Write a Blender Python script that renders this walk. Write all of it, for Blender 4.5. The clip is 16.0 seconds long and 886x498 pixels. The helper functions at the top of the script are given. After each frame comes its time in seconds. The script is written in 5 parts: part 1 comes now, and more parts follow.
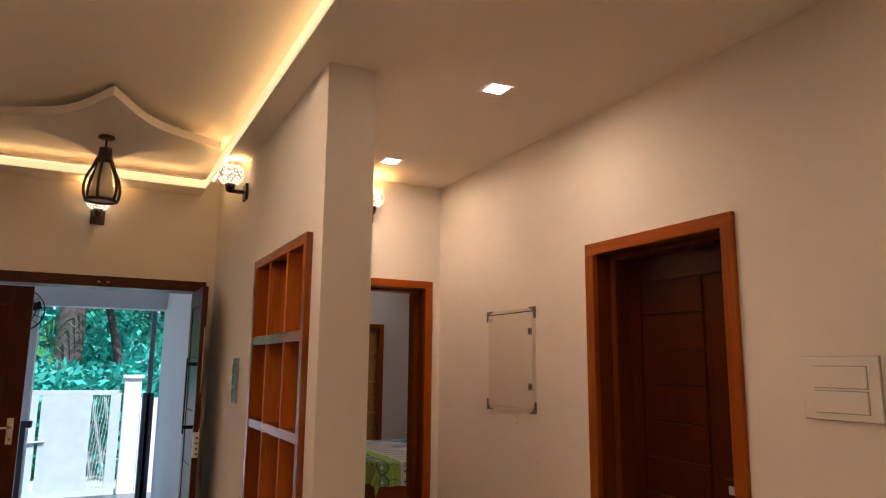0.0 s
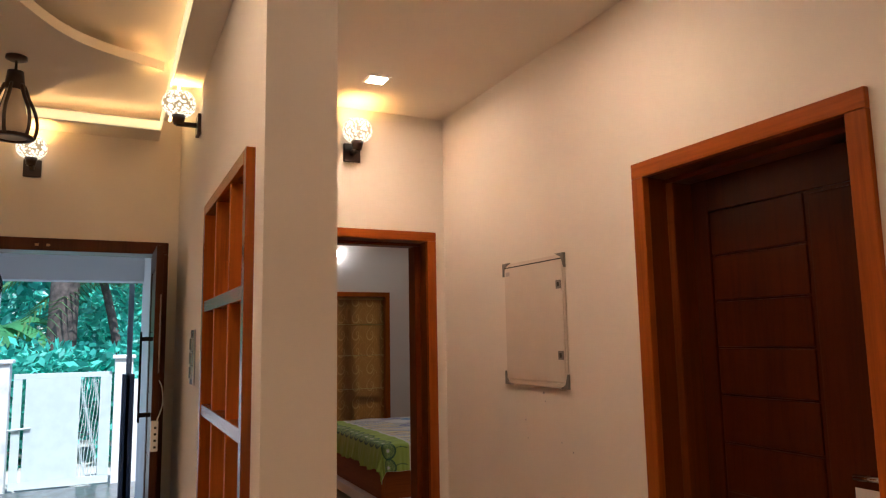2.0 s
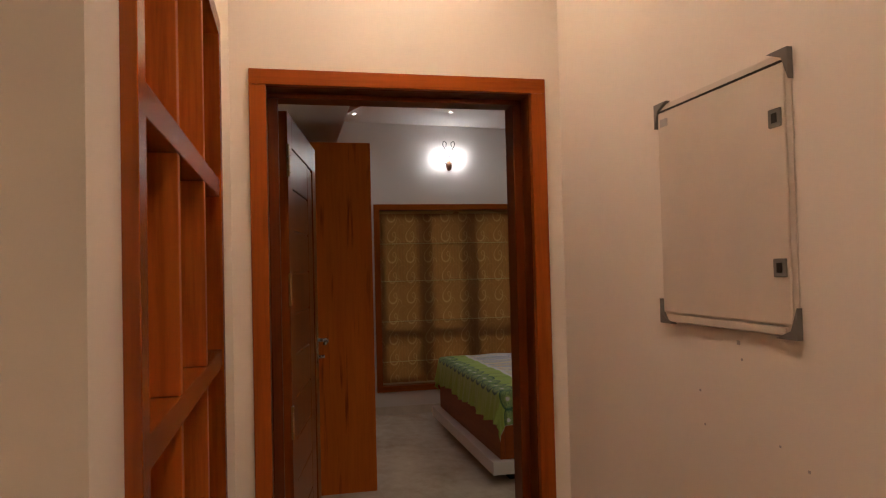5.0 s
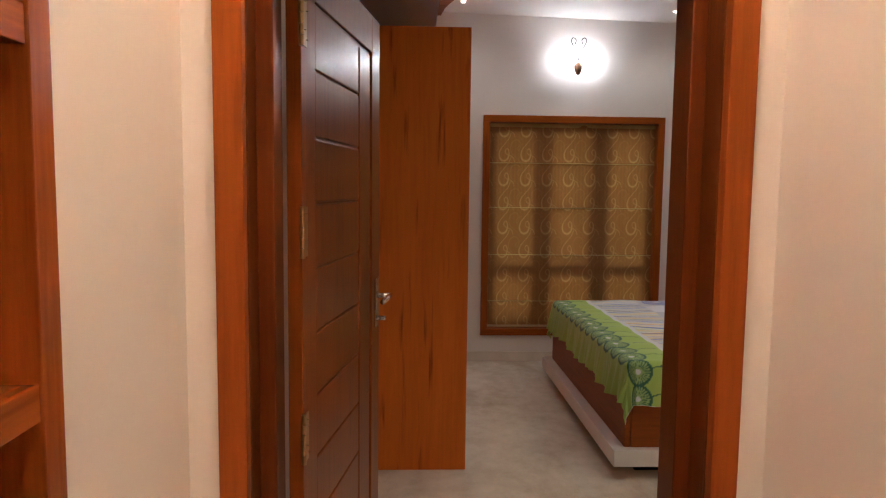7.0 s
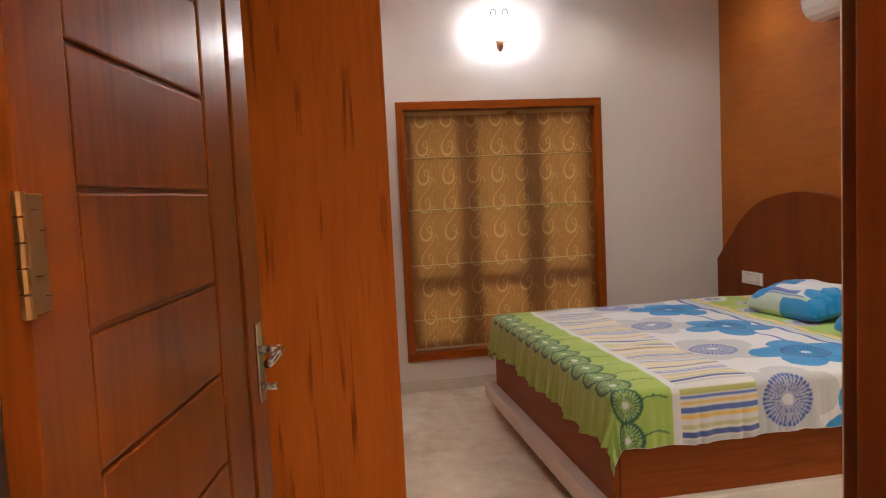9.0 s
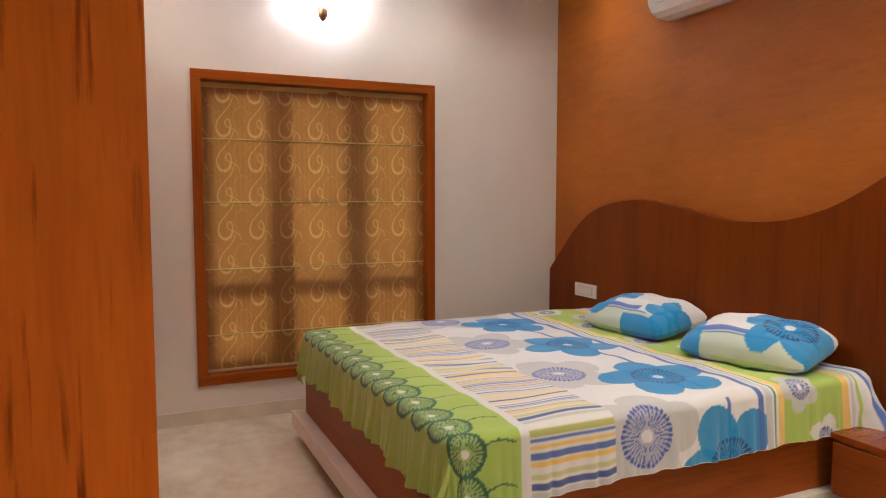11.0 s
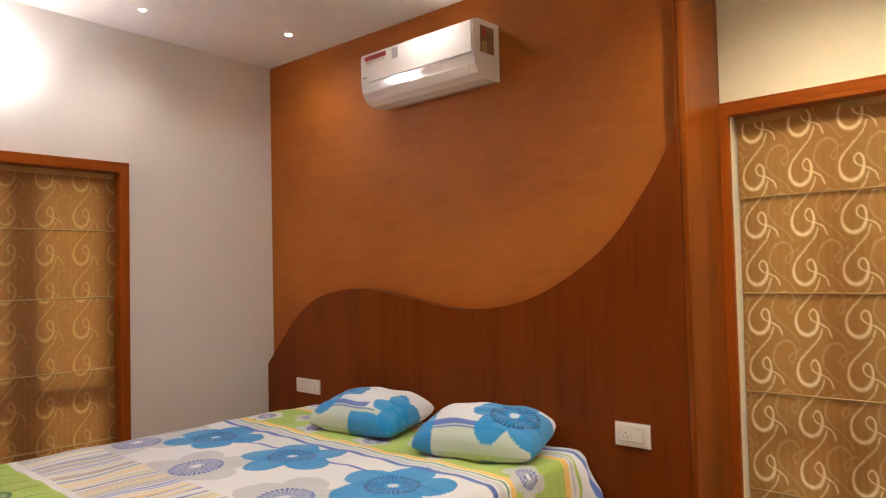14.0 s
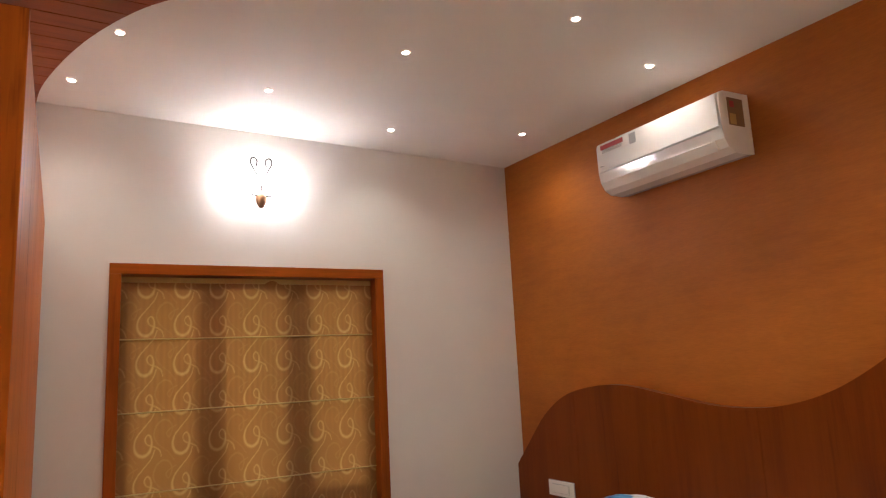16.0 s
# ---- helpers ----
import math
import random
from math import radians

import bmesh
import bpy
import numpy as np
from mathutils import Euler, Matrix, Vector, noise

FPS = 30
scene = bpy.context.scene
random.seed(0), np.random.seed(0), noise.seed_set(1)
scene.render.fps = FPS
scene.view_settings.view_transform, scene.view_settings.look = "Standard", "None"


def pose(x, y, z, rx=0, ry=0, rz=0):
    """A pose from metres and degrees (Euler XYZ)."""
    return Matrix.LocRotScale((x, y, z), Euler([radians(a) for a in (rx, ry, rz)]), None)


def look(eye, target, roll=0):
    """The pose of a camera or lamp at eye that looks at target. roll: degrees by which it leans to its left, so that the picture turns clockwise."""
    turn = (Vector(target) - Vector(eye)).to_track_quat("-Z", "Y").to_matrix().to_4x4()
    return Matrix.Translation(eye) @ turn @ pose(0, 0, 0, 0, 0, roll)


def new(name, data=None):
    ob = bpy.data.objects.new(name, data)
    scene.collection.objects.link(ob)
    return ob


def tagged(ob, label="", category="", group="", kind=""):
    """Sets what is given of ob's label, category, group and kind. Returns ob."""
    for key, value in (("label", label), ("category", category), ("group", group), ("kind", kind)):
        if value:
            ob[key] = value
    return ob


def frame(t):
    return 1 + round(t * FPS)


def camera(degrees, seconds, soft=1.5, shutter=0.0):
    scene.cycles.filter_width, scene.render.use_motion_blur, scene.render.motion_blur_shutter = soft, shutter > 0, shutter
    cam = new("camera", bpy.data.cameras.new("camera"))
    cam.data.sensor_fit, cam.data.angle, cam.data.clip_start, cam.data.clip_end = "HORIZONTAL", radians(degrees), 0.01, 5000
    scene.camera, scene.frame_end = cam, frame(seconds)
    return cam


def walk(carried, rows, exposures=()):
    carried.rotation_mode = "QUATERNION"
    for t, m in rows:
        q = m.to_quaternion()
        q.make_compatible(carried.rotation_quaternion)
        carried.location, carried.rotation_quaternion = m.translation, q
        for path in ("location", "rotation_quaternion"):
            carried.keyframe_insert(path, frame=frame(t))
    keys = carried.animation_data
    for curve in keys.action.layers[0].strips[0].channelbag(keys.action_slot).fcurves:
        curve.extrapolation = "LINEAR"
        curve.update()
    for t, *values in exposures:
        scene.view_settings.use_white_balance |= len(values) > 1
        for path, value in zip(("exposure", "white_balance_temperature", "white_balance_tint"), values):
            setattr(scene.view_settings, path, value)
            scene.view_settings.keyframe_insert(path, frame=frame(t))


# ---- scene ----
cam = camera(65.3, 16.0, 1.2)
PATH = [
    (0, (1.403, 2.511, 1.538), (2.293, 4.27, 1.872), 0.6),
    (0.5, (1.519, 2.659, 1.528), (2.427, 4.421, 1.795), -0.5),
    (1, (1.597, 2.882, 1.535), (2.583, 4.597, 1.83), -3.0),
    (1.5, (1.68, 3.079, 1.53), (2.614, 4.82, 1.846), -2.3),
    (2, (1.838, 3.263, 1.511), (2.699, 5.049, 1.767), -1.0),
    (2.5, (1.974, 3.481, 1.493), (2.862, 5.264, 1.67), 0.3),
    (3, (2.108, 3.702, 1.518), (3.03, 5.462, 1.746), -1.0),
    (3.5, (2.273, 3.888, 1.547), (2.983, 5.735, 1.825), -0.5),
    (4, (2.416, 4.046, 1.546), (2.979, 5.919, 1.967), -0.4),
    (4.5, (2.504, 4.283, 1.521), (3.049, 6.176, 1.867), -1.0),
    (5, (2.612, 4.526, 1.447), (3.051, 6.477, 1.501), -1.4),
    (5.2, (2.676, 4.61, 1.44), (3.061, 6.572, 1.454), -0.5),
    (7.3, (2.885, 5.686, 1.49), (2.955, 7.676, 1.306), 0.8),
    (7.5, (2.892, 5.772, 1.485), (2.962, 7.763, 1.307), 1.1),
    (8, (2.867, 6.028, 1.493), (3.048, 8.014, 1.335), -0.9),
    (8.2, (2.869, 6.102, 1.479), (3.057, 8.087, 1.322), -1.4),
    (10.3, (3.008, 6.97, 1.368), (3.736, 8.825, 1.2), -2.7),
    (10.5, (3.034, 7.016, 1.363), (3.796, 8.857, 1.186), -1.9),
    (11, (3.104, 7.089, 1.351), (3.93, 8.904, 1.202), 0.0),
    (11.5, (3.179, 7.139, 1.369), (4.22, 8.844, 1.269), -1.0),
    (12, (3.201, 7.19, 1.369), (4.568, 8.649, 1.328), -2.2),
    (12.5, (3.192, 7.218, 1.362), (4.745, 8.477, 1.362), -0.9),
    (13, (3.169, 7.245, 1.367), (4.773, 8.439, 1.372), -0.3),
    (13.5, (3.181, 7.284, 1.37), (4.755, 8.516, 1.324), -0.7),
    (14, (3.248, 7.334, 1.413), (4.728, 8.677, 1.483), -1.3),
    (14.5, (3.307, 7.371, 1.431), (4.702, 8.794, 1.602), -1.2),
    (15, (3.353, 7.381, 1.442), (4.588, 8.935, 1.686), -1.7),
    (15.5, (3.302, 7.425, 1.458), (4.418, 9.056, 1.77), -2.8),
    (16, (3.242, 7.451, 1.473), (4.203, 9.172, 1.811), -2.9),
]
EXPOSURES = [(0, 0.5, 5400, 13), (1.5, 0.55, 5400, 13), (3, 0.72, 5400, 12), (4, 0.57, 5400, 12), (5.0, 0.53, 5400, 12), (7.3, 1.75, 5100, 11), (8.2, 1.98, 5200, 12), (10.4, 2.55, 5420, 13), (12, 2.42, 5400, 13), (13.5, 2.5, 5450, 13), (14.6, 2.54, 5550, 12), (16, 2.3, 5450, 13)]
walk(cam, [(t, look(eye, target, roll)) for t, eye, target, roll in PATH], EXPOSURES)

# ---- world and sun ----
world = bpy.data.worlds.new("sky")
scene.world = world
world.use_nodes = True
sky = world.node_tree.nodes.new("ShaderNodeTexSky")
sky.sky_type, sky.sun_disc = "NISHITA", False
sky.sun_elevation, sky.sun_rotation = radians(58), radians(200)
world.node_tree.links.new(sky.outputs[0], world.node_tree.nodes["Background"].inputs[0])
world.node_tree.nodes["Background"].inputs[1].default_value = 0.15
sun = new("sun", bpy.data.lights.new("sun", "SUN"))
sun.data.energy, sun.data.angle, sun.data.color = 5.0, radians(0.6), (1.0, 0.95, 0.88)
sun.matrix_world = look((0, 0, 20), (-3.5, 11.0, 0))

# strengths of the known lamps, and of the added ones beside them
HALL_PANEL, SCONCE, COVE, LIVING_SPOT = 245.0, 1.3, 0.55, 215.0
SCONCE_BULB, COVE_HIDDEN = 150.0, 8.0
BED_SPOT, BED_LAMP, ALCOVE_SPOT = 2.5, 30.0, 13.0
WINDOW_SKY = 19.0


# ---- materials ----
def nodes_of(name):
    m = bpy.data.materials.new(name)
    m.use_nodes = True
    return m, m.node_tree.nodes, m.node_tree.links, m.node_tree.nodes["Principled BSDF"]


def ramp(nodes, stops):
    r = nodes.new("ShaderNodeValToRGB")
    r.color_ramp.elements[0].position, r.color_ramp.elements[0].color = stops[0][0], (*stops[0][1], 1)
    r.color_ramp.elements[1].position, r.color_ramp.elements[1].color = stops[-1][0], (*stops[-1][1], 1)
    for p, c in stops[1:-1]:
        r.color_ramp.elements.new(p).color = (*c, 1)
    return r


def noise_tex(nodes, links, scale, detail=4.0, stretch=(1, 1, 1), rough=0.55):
    co, mp, n = nodes.new("ShaderNodeTexCoord"), nodes.new("ShaderNodeMapping"), nodes.new("ShaderNodeTexNoise")
    mp.inputs["Scale"].default_value = stretch
    n.inputs["Scale"].default_value, n.inputs["Detail"].default_value, n.inputs["Roughness"].default_value = scale, detail, rough
    links.new(co.outputs["Object"], mp.inputs[0])
    links.new(mp.outputs[0], n.inputs["Vector"])
    return n


def bump(nodes, links, src, bsdf, strength, distance=0.002):
    b = nodes.new("ShaderNodeBump")
    b.inputs["Strength"].default_value, b.inputs["Distance"].default_value = strength, distance
    links.new(src, b.inputs["Height"])
    links.new(b.outputs[0], bsdf.inputs["Normal"])


def shade(c, k):
    return tuple(max(0.0, min(1.0, v * k)) for v in c)


def plain(name, color, rough=0.5, metal=0.0, vary=0.08, scale=6.0, grain=90.0, relief=0.15, coat=0.0):
    m, nodes, links, b = nodes_of(name)
    n = noise_tex(nodes, links, scale)
    r = ramp(nodes, [(0.3, shade(color, 1 - vary)), (0.7, shade(color, 1 + vary))])
    links.new(n.outputs[0], r.inputs[0])
    links.new(r.outputs[0], b.inputs["Base Color"])
    b.inputs["Roughness"].default_value, b.inputs["Metallic"].default_value = rough, metal
    b.inputs["Coat Weight"].default_value = coat
    if relief:
        bump(nodes, links, noise_tex(nodes, links, grain, 3).outputs[0], b, relief)
    return m


def wood(name, light, dark, axis="z", rough=0.40, scale=1.0, coat=0.0, streak=0.5, flames=0.2, gloss=0.13):
    """Polished veneer: long grain along one axis, with darker flames in it."""
    m, nodes, links, b = nodes_of(name)
    k = {"x": (1.2, 22, 22), "y": (22, 1.2, 22), "z": (22, 22, 1.2)}[axis]
    fine = noise_tex(nodes, links, 3.2 * scale, 6, k, 0.62)
    k2 = {"x": (0.55, 5, 5), "y": (5, 0.55, 5), "z": (5, 5, 0.55)}[axis]
    broad = noise_tex(nodes, links, 1.6 * scale, 3, k2, 0.5)
    r = ramp(nodes, [(0.3, dark), (0.52, shade(light, 0.85)), (0.75, light)])
    mix = nodes.new("ShaderNodeMath")
    mix.operation = "MULTIPLY_ADD"
    mix.inputs[1].default_value = streak
    links.new(fine.outputs[0], mix.inputs[0])
    half = nodes.new("ShaderNodeMath")
    half.operation = "MULTIPLY"
    half.inputs[1].default_value = 1 - streak
    links.new(broad.outputs[0], half.inputs[0])
    links.new(half.outputs[0], mix.inputs[2])
    links.new(mix.outputs[0], r.inputs[0])
    flame = noise_tex(nodes, links, 2.6 * scale, 4, {"x": (0.9, 14, 14), "y": (14, 0.9, 14), "z": (14, 14, 0.9)}[axis], 0.5)
    cut = ramp(nodes, [(0.58, (0, 0, 0)), (0.72, (1, 1, 1))])
    links.new(flame.outputs[0], cut.inputs[0])
    fin = nodes.new("ShaderNodeMixRGB")
    fin.blend_type = "MULTIPLY"
    fin.inputs[2].default_value = (1 - flames, 1 - 1.15 * flames, 1 - 1.2 * flames, 1)
    links.new(cut.outputs[0], fin.inputs[0])
    links.new(r.outputs[0], fin.inputs[1])
    links.new(fin.outputs[0], b.inputs["Base Color"])
    b.inputs["Roughness"].default_value, b.inputs["Specular IOR Level"].default_value = rough, gloss
    b.inputs["Coat Weight"].default_value, b.inputs["Coat Roughness"].default_value = coat, 0.18
    bump(nodes, links, fine.outputs[0], b, 0.08, 0.001)
    return m


def glow(name, color, strength):
    m, nodes, links, b = nodes_of(name)
    b.inputs["Base Color"].default_value = (*color, 1)
    b.inputs["Emission Color"].default_value = (*color, 1)
    b.inputs["Emission Strength"].default_value = strength
    return m


def lace_glow(name, color, strength):
    """Pressed-glass globe: bright clear cells between darker frosted ribs."""
    m, nodes, links, b = nodes_of(name)
    co, v = nodes.new("ShaderNodeTexCoord"), nodes.new("ShaderNodeTexVoronoi")
    mp = nodes.new("ShaderNodeMapping")
    mp.inputs["Scale"].default_value = (1, 1, 0.9)
    v.inputs["Scale"].default_value = 84
    v.feature = "F1"
    links.new(co.outputs["Object"], mp.inputs[0])
    links.new(mp.outputs[0], v.inputs["Vector"])
    r = ramp(nodes, [(0.44, (1.0, 0.85, 0.55)), (0.60, shade(color, 0.22))])
    links.new(v.outputs["Distance"], r.inputs[0])
    links.new(r.outputs[0], b.inputs["Emission Color"])
    b.inputs["Base Color"].default_value = (0.28, 0.23, 0.15, 1)
    b.inputs["Emission Strength"].default_value = strength
    return m


def attribute_cloth(name, rough=0.8, through_light=0.0, sheen=0.2, weave=420.0):
    """Printed or woven cloth whose pattern lies in the mesh's 'print' colour attribute."""
    m, nodes, links, b = nodes_of(name)
    a = nodes.new("ShaderNodeAttribute")
    a.attribute_name = "print"
    links.new(a.outputs["Color"], b.inputs["Base Color"])
    b.inputs["Roughness"].default_value = rough
    b.inputs["Sheen Weight"].default_value = sheen
    bump(nodes, links, noise_tex(nodes, links, weave, 2).outputs[0], b, 0.2, 0.001)
    if through_light:
        t, mx = nodes.new("ShaderNodeBsdfTranslucent"), nodes.new("ShaderNodeMixShader")
        links.new(a.outputs["Color"], t.inputs["Color"])
        mx.inputs[0].default_value = through_light
        links.new(b.outputs[0], mx.inputs[1])
        links.new(t.outputs[0], mx.inputs[2])
        links.new(mx.outputs[0], nodes["Material Output"].inputs["Surface"])
    return m


def glass(name):
    m, nodes, links, b = nodes_of(name)
    b.inputs["Base Color"].default_value = (0.95, 0.98, 0.97, 1)
    b.inputs["Transmission Weight"].default_value, b.inputs["Roughness"].default_value, b.inputs["IOR"].default_value = 1.0, 0.02, 1.45
    return m


def marble(name):
    m, nodes, links, b = nodes_of(name)
    big, fine = noise_tex(nodes, links, 0.9, 7, (1.7, 1, 1), 0.68), noise_tex(nodes, links, 9, 5)
    r = ramp(nodes, [(0.36, (0.52, 0.42, 0.31)), (0.5, (0.68, 0.59, 0.47)), (0.62, (0.77, 0.69, 0.57))])
    links.new(big.outputs[0], r.inputs[0])
    mx = nodes.new("ShaderNodeMixRGB")
    mx.blend_type = "MULTIPLY"
    mx.inputs[0].default_value = 0.35
    r2 = ramp(nodes, [(0.35, (0.72, 0.66, 0.6)), (0.6, (1, 1, 1))])
    links.new(fine.outputs[0], r2.inputs[0])
    links.new(r.outputs[0], mx.inputs[1])
    links.new(r2.outputs[0], mx.inputs[2])
    links.new(mx.outputs[0], b.inputs["Base Color"])
    b.inputs["Roughness"].default_value = 0.14
    return m


def stained_paint(name, color, stain, rough=0.75, scale=0.9):
    m, nodes, links, b = nodes_of(name)
    n1, n2 = noise_tex(nodes, links, scale, 8), noise_tex(nodes, links, 40, 3)
    r = ramp(nodes, [(0.3, stain), (0.48, shade(color, 0.95)), (0.7, color)])
    links.new(n1.outputs[0], r.inputs[0])
    links.new(r.outputs[0], b.inputs["Base Color"])
    b.inputs["Roughness"].default_value = rough
    bump(nodes, links, n2.outputs[0], b, 0.12, 0.003)
    return m


def brushed_paint(name, color, dark):
    """Two-tone effect paint: broad cloudy patches, level brush strokes and a few darker smears."""
    m, nodes, links, b = nodes_of(name)
    cloud = noise_tex(nodes, links, 1.5, 5, (1, 1, 1.5), 0.55)
    stroke = noise_tex(nodes, links, 4.0, 5, (1, 1, 7), 0.6)
    fine = noise_tex(nodes, links, 22.0, 4, (1, 1, 9), 0.6)
    r = ramp(nodes, [(0.28, dark), (0.5, shade(color, 0.86)), (0.72, color)])
    add = nodes.new("ShaderNodeMath")
    add.operation = "MULTIPLY_ADD"
    add.inputs[1].default_value = 0.38
    half = nodes.new("ShaderNodeMath")
    half.operation = "MULTIPLY"
    half.inputs[1].default_value = 0.62
    links.new(cloud.outputs[0], half.inputs[0])
    links.new(stroke.outputs[0], add.inputs[0])
    links.new(half.outputs[0], add.inputs[2])
    links.new(add.outputs[0], r.inputs[0])
    streak = ramp(nodes, [(0.35, (0.80, 0.78, 0.75)), (0.62, (1, 1, 1))])
    links.new(fine.outputs[0], streak.inputs[0])
    mx = nodes.new("ShaderNodeMixRGB")
    mx.blend_type = "MULTIPLY"
    mx.inputs[0].default_value = 0.6
    links.new(r.outputs[0], mx.inputs[1])
    links.new(streak.outputs[0], mx.inputs[2])
    links.new(mx.outputs[0], b.inputs["Base Color"])
    b.inputs["Roughness"].default_value, b.inputs["Specular IOR Level"].default_value = 0.55, 0.3
    bump(nodes, links, fine.outputs[0], b, 0.15, 0.002)
    return m


WALL = stained_paint("wall_paint", (0.80, 0.74, 0.66), (0.74, 0.67, 0.585))
BED_WALL = stained_paint("bedroom_paint", (0.78, 0.73, 0.68), (0.72, 0.66, 0.61))
YELLOW_WALL = stained_paint("cream_paint", (0.80, 0.72, 0.50), (0.75, 0.66, 0.45))
CEIL = stained_paint("ceiling_paint", (0.78, 0.71, 0.62), (0.74, 0.67, 0.58))
BED_CEIL = stained_paint("bedroom_ceiling_paint", (0.80, 0.76, 0.72), (0.76, 0.72, 0.68))
RUST = brushed_paint("rust_texture_paint", (0.47, 0.138, 0.006), (0.31, 0.085, 0.004))
TEAK = wood("teak_frame", (0.36, 0.086, 0.003), (0.19, 0.039, 0.002), "z")
TEAK_X = wood("teak_frame_across", (0.36, 0.086, 0.003), (0.19, 0.039, 0.002), "x")
TEAK_Y = wood("teak_frame_along", (0.36, 0.086, 0.003), (0.19, 0.039, 0.002), "y")
LEAF = wood("door_leaf_teak", (0.25, 0.062, 0.003), (0.13, 0.028, 0.002), "z", 0.3, coat=0.14)
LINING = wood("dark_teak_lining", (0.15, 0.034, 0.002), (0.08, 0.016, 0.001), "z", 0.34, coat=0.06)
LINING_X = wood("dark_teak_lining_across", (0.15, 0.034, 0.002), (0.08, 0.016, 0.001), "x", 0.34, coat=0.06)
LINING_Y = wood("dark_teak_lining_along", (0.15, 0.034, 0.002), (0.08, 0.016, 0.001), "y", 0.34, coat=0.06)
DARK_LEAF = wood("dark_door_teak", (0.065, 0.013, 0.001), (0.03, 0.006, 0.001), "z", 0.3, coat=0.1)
VENEER = wood("wardrobe_veneer", (0.60, 0.150, 0.004), (0.42, 0.092, 0.003), "z", 0.4, flames=0.55)
PANEL = wood("headboard_veneer", (0.205, 0.042, 0.002), (0.125, 0.023, 0.002), "z", 0.34, streak=0.35, flames=0.15)
BED_WOOD = wood("bed_veneer", (0.34, 0.085, 0.010), (0.20, 0.045, 0.006), "y", 0.4)
BED_WOOD_X = wood("bed_veneer_along", (0.34, 0.085, 0.010), (0.20, 0.045, 0.006), "x", 0.4)
SHELF_WOOD = wood("shelf_teak", (0.36, 0.086, 0.003), (0.19, 0.039, 0.002), "z", 0.22, gloss=0.5)
SHELF_WOOD_Y = wood("shelf_teak_along", (0.36, 0.086, 0.003), (0.19, 0.039, 0.002), "y", 0.22, gloss=0.5)
TABLE_WOOD = wood("table_top_veneer", (0.30, 0.062, 0.003), (0.16, 0.030, 0.002), "x", 0.2, gloss=0.45)
SHELF_BACK = wood("shelf_back_planks", (0.55, 0.15, 0.010), (0.22, 0.05, 0.005), "z", 0.5)
CEIL_WOOD = wood("ceiling_planks", (0.30, 0.065, 0.010), (0.18, 0.038, 0.006), "x", 0.35)
DARK_FRAME = wood("main_door_teak", (0.09, 0.028, 0.010), (0.04, 0.013, 0.005), "z", 0.35)
FLOOR = marble("marble_floor")
SKIRT = plain("skirting_stone", (0.66, 0.58, 0.48), 0.3, vary=0.1)
BLACK_METAL = plain("black_iron", (0.018, 0.013, 0.011), 0.4, 0.6, relief=0.1)
DARK_BROWN = plain("dark_stained_wood", (0.035, 0.014, 0.008), 0.35, vary=0.3)
CHROME = plain("brushed_steel", (0.62, 0.58, 0.52), 0.22, 1.0, relief=0)
BRASS = plain("worn_brass", (0.42, 0.27, 0.11), 0.32, 0.9, vary=0.2)
DARK_BRASS = plain("tarnished_brass", (0.20, 0.12, 0.05), 0.4, 0.8, vary=0.2)
WHITE_PLASTIC = plain("white_plastic", (0.80, 0.76, 0.70), 0.3, relief=0, vary=0.02)
AC_WHITE = plain("glossy_white_plastic", (0.82, 0.79, 0.75), 0.12, relief=0, vary=0.02, coat=0.5)
GREY_PLASTIC = plain("grey_plastic", (0.16, 0.15, 0.14), 0.5)
PANEL_GREY = plain("powder_coated_steel", (0.64, 0.57, 0.49), 0.45, vary=0.04)
PLINTH = plain("white_laminate", (0.78, 0.72, 0.66), 0.35, vary=0.05)
# black of holes, slots and plinths, also painted in for shaded gaps
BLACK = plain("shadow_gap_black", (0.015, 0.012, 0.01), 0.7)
GLASS = glass("window_glass")
SHEET = attribute_cloth("printed_cotton", 0.85)
BLIND = attribute_cloth("gold_satin", 0.42, 0.36, 0.35, 300.0)
RED_INK = plain("red_sticker", (0.35, 0.03, 0.03), 0.5, relief=0)
GOLD_INK = plain("gold_sticker", (0.42, 0.28, 0.08), 0.4, relief=0)
PALE_INK = plain("pale_seam", (0.62, 0.60, 0.58), 0.5, relief=0)
GREY_INK = plain("grey_print", (0.38, 0.36, 0.36), 0.5, relief=0)


# ---- mesh helpers ----
def box(bm, x0, x1, y0, y1, z0, z1, bevel=0.0):
    made = bmesh.ops.create_cube(bm, size=1.0, matrix=Matrix.Translation(((x0 + x1) / 2, (y0 + y1) / 2, (z0 + z1) / 2)) @ Matrix.Diagonal((abs(x1 - x0), abs(y1 - y0), abs(z1 - z0), 1)))
    if bevel:
        edges = {e for v in made["verts"] for e in v.link_edges}
        bmesh.ops.bevel(bm, geom=list(edges), offset=bevel, segments=2, profile=0.6, affect="EDGES")
    return bm


def boxed(*args, bevel=0.0):
    return box(bmesh.new(), *args, bevel=bevel)


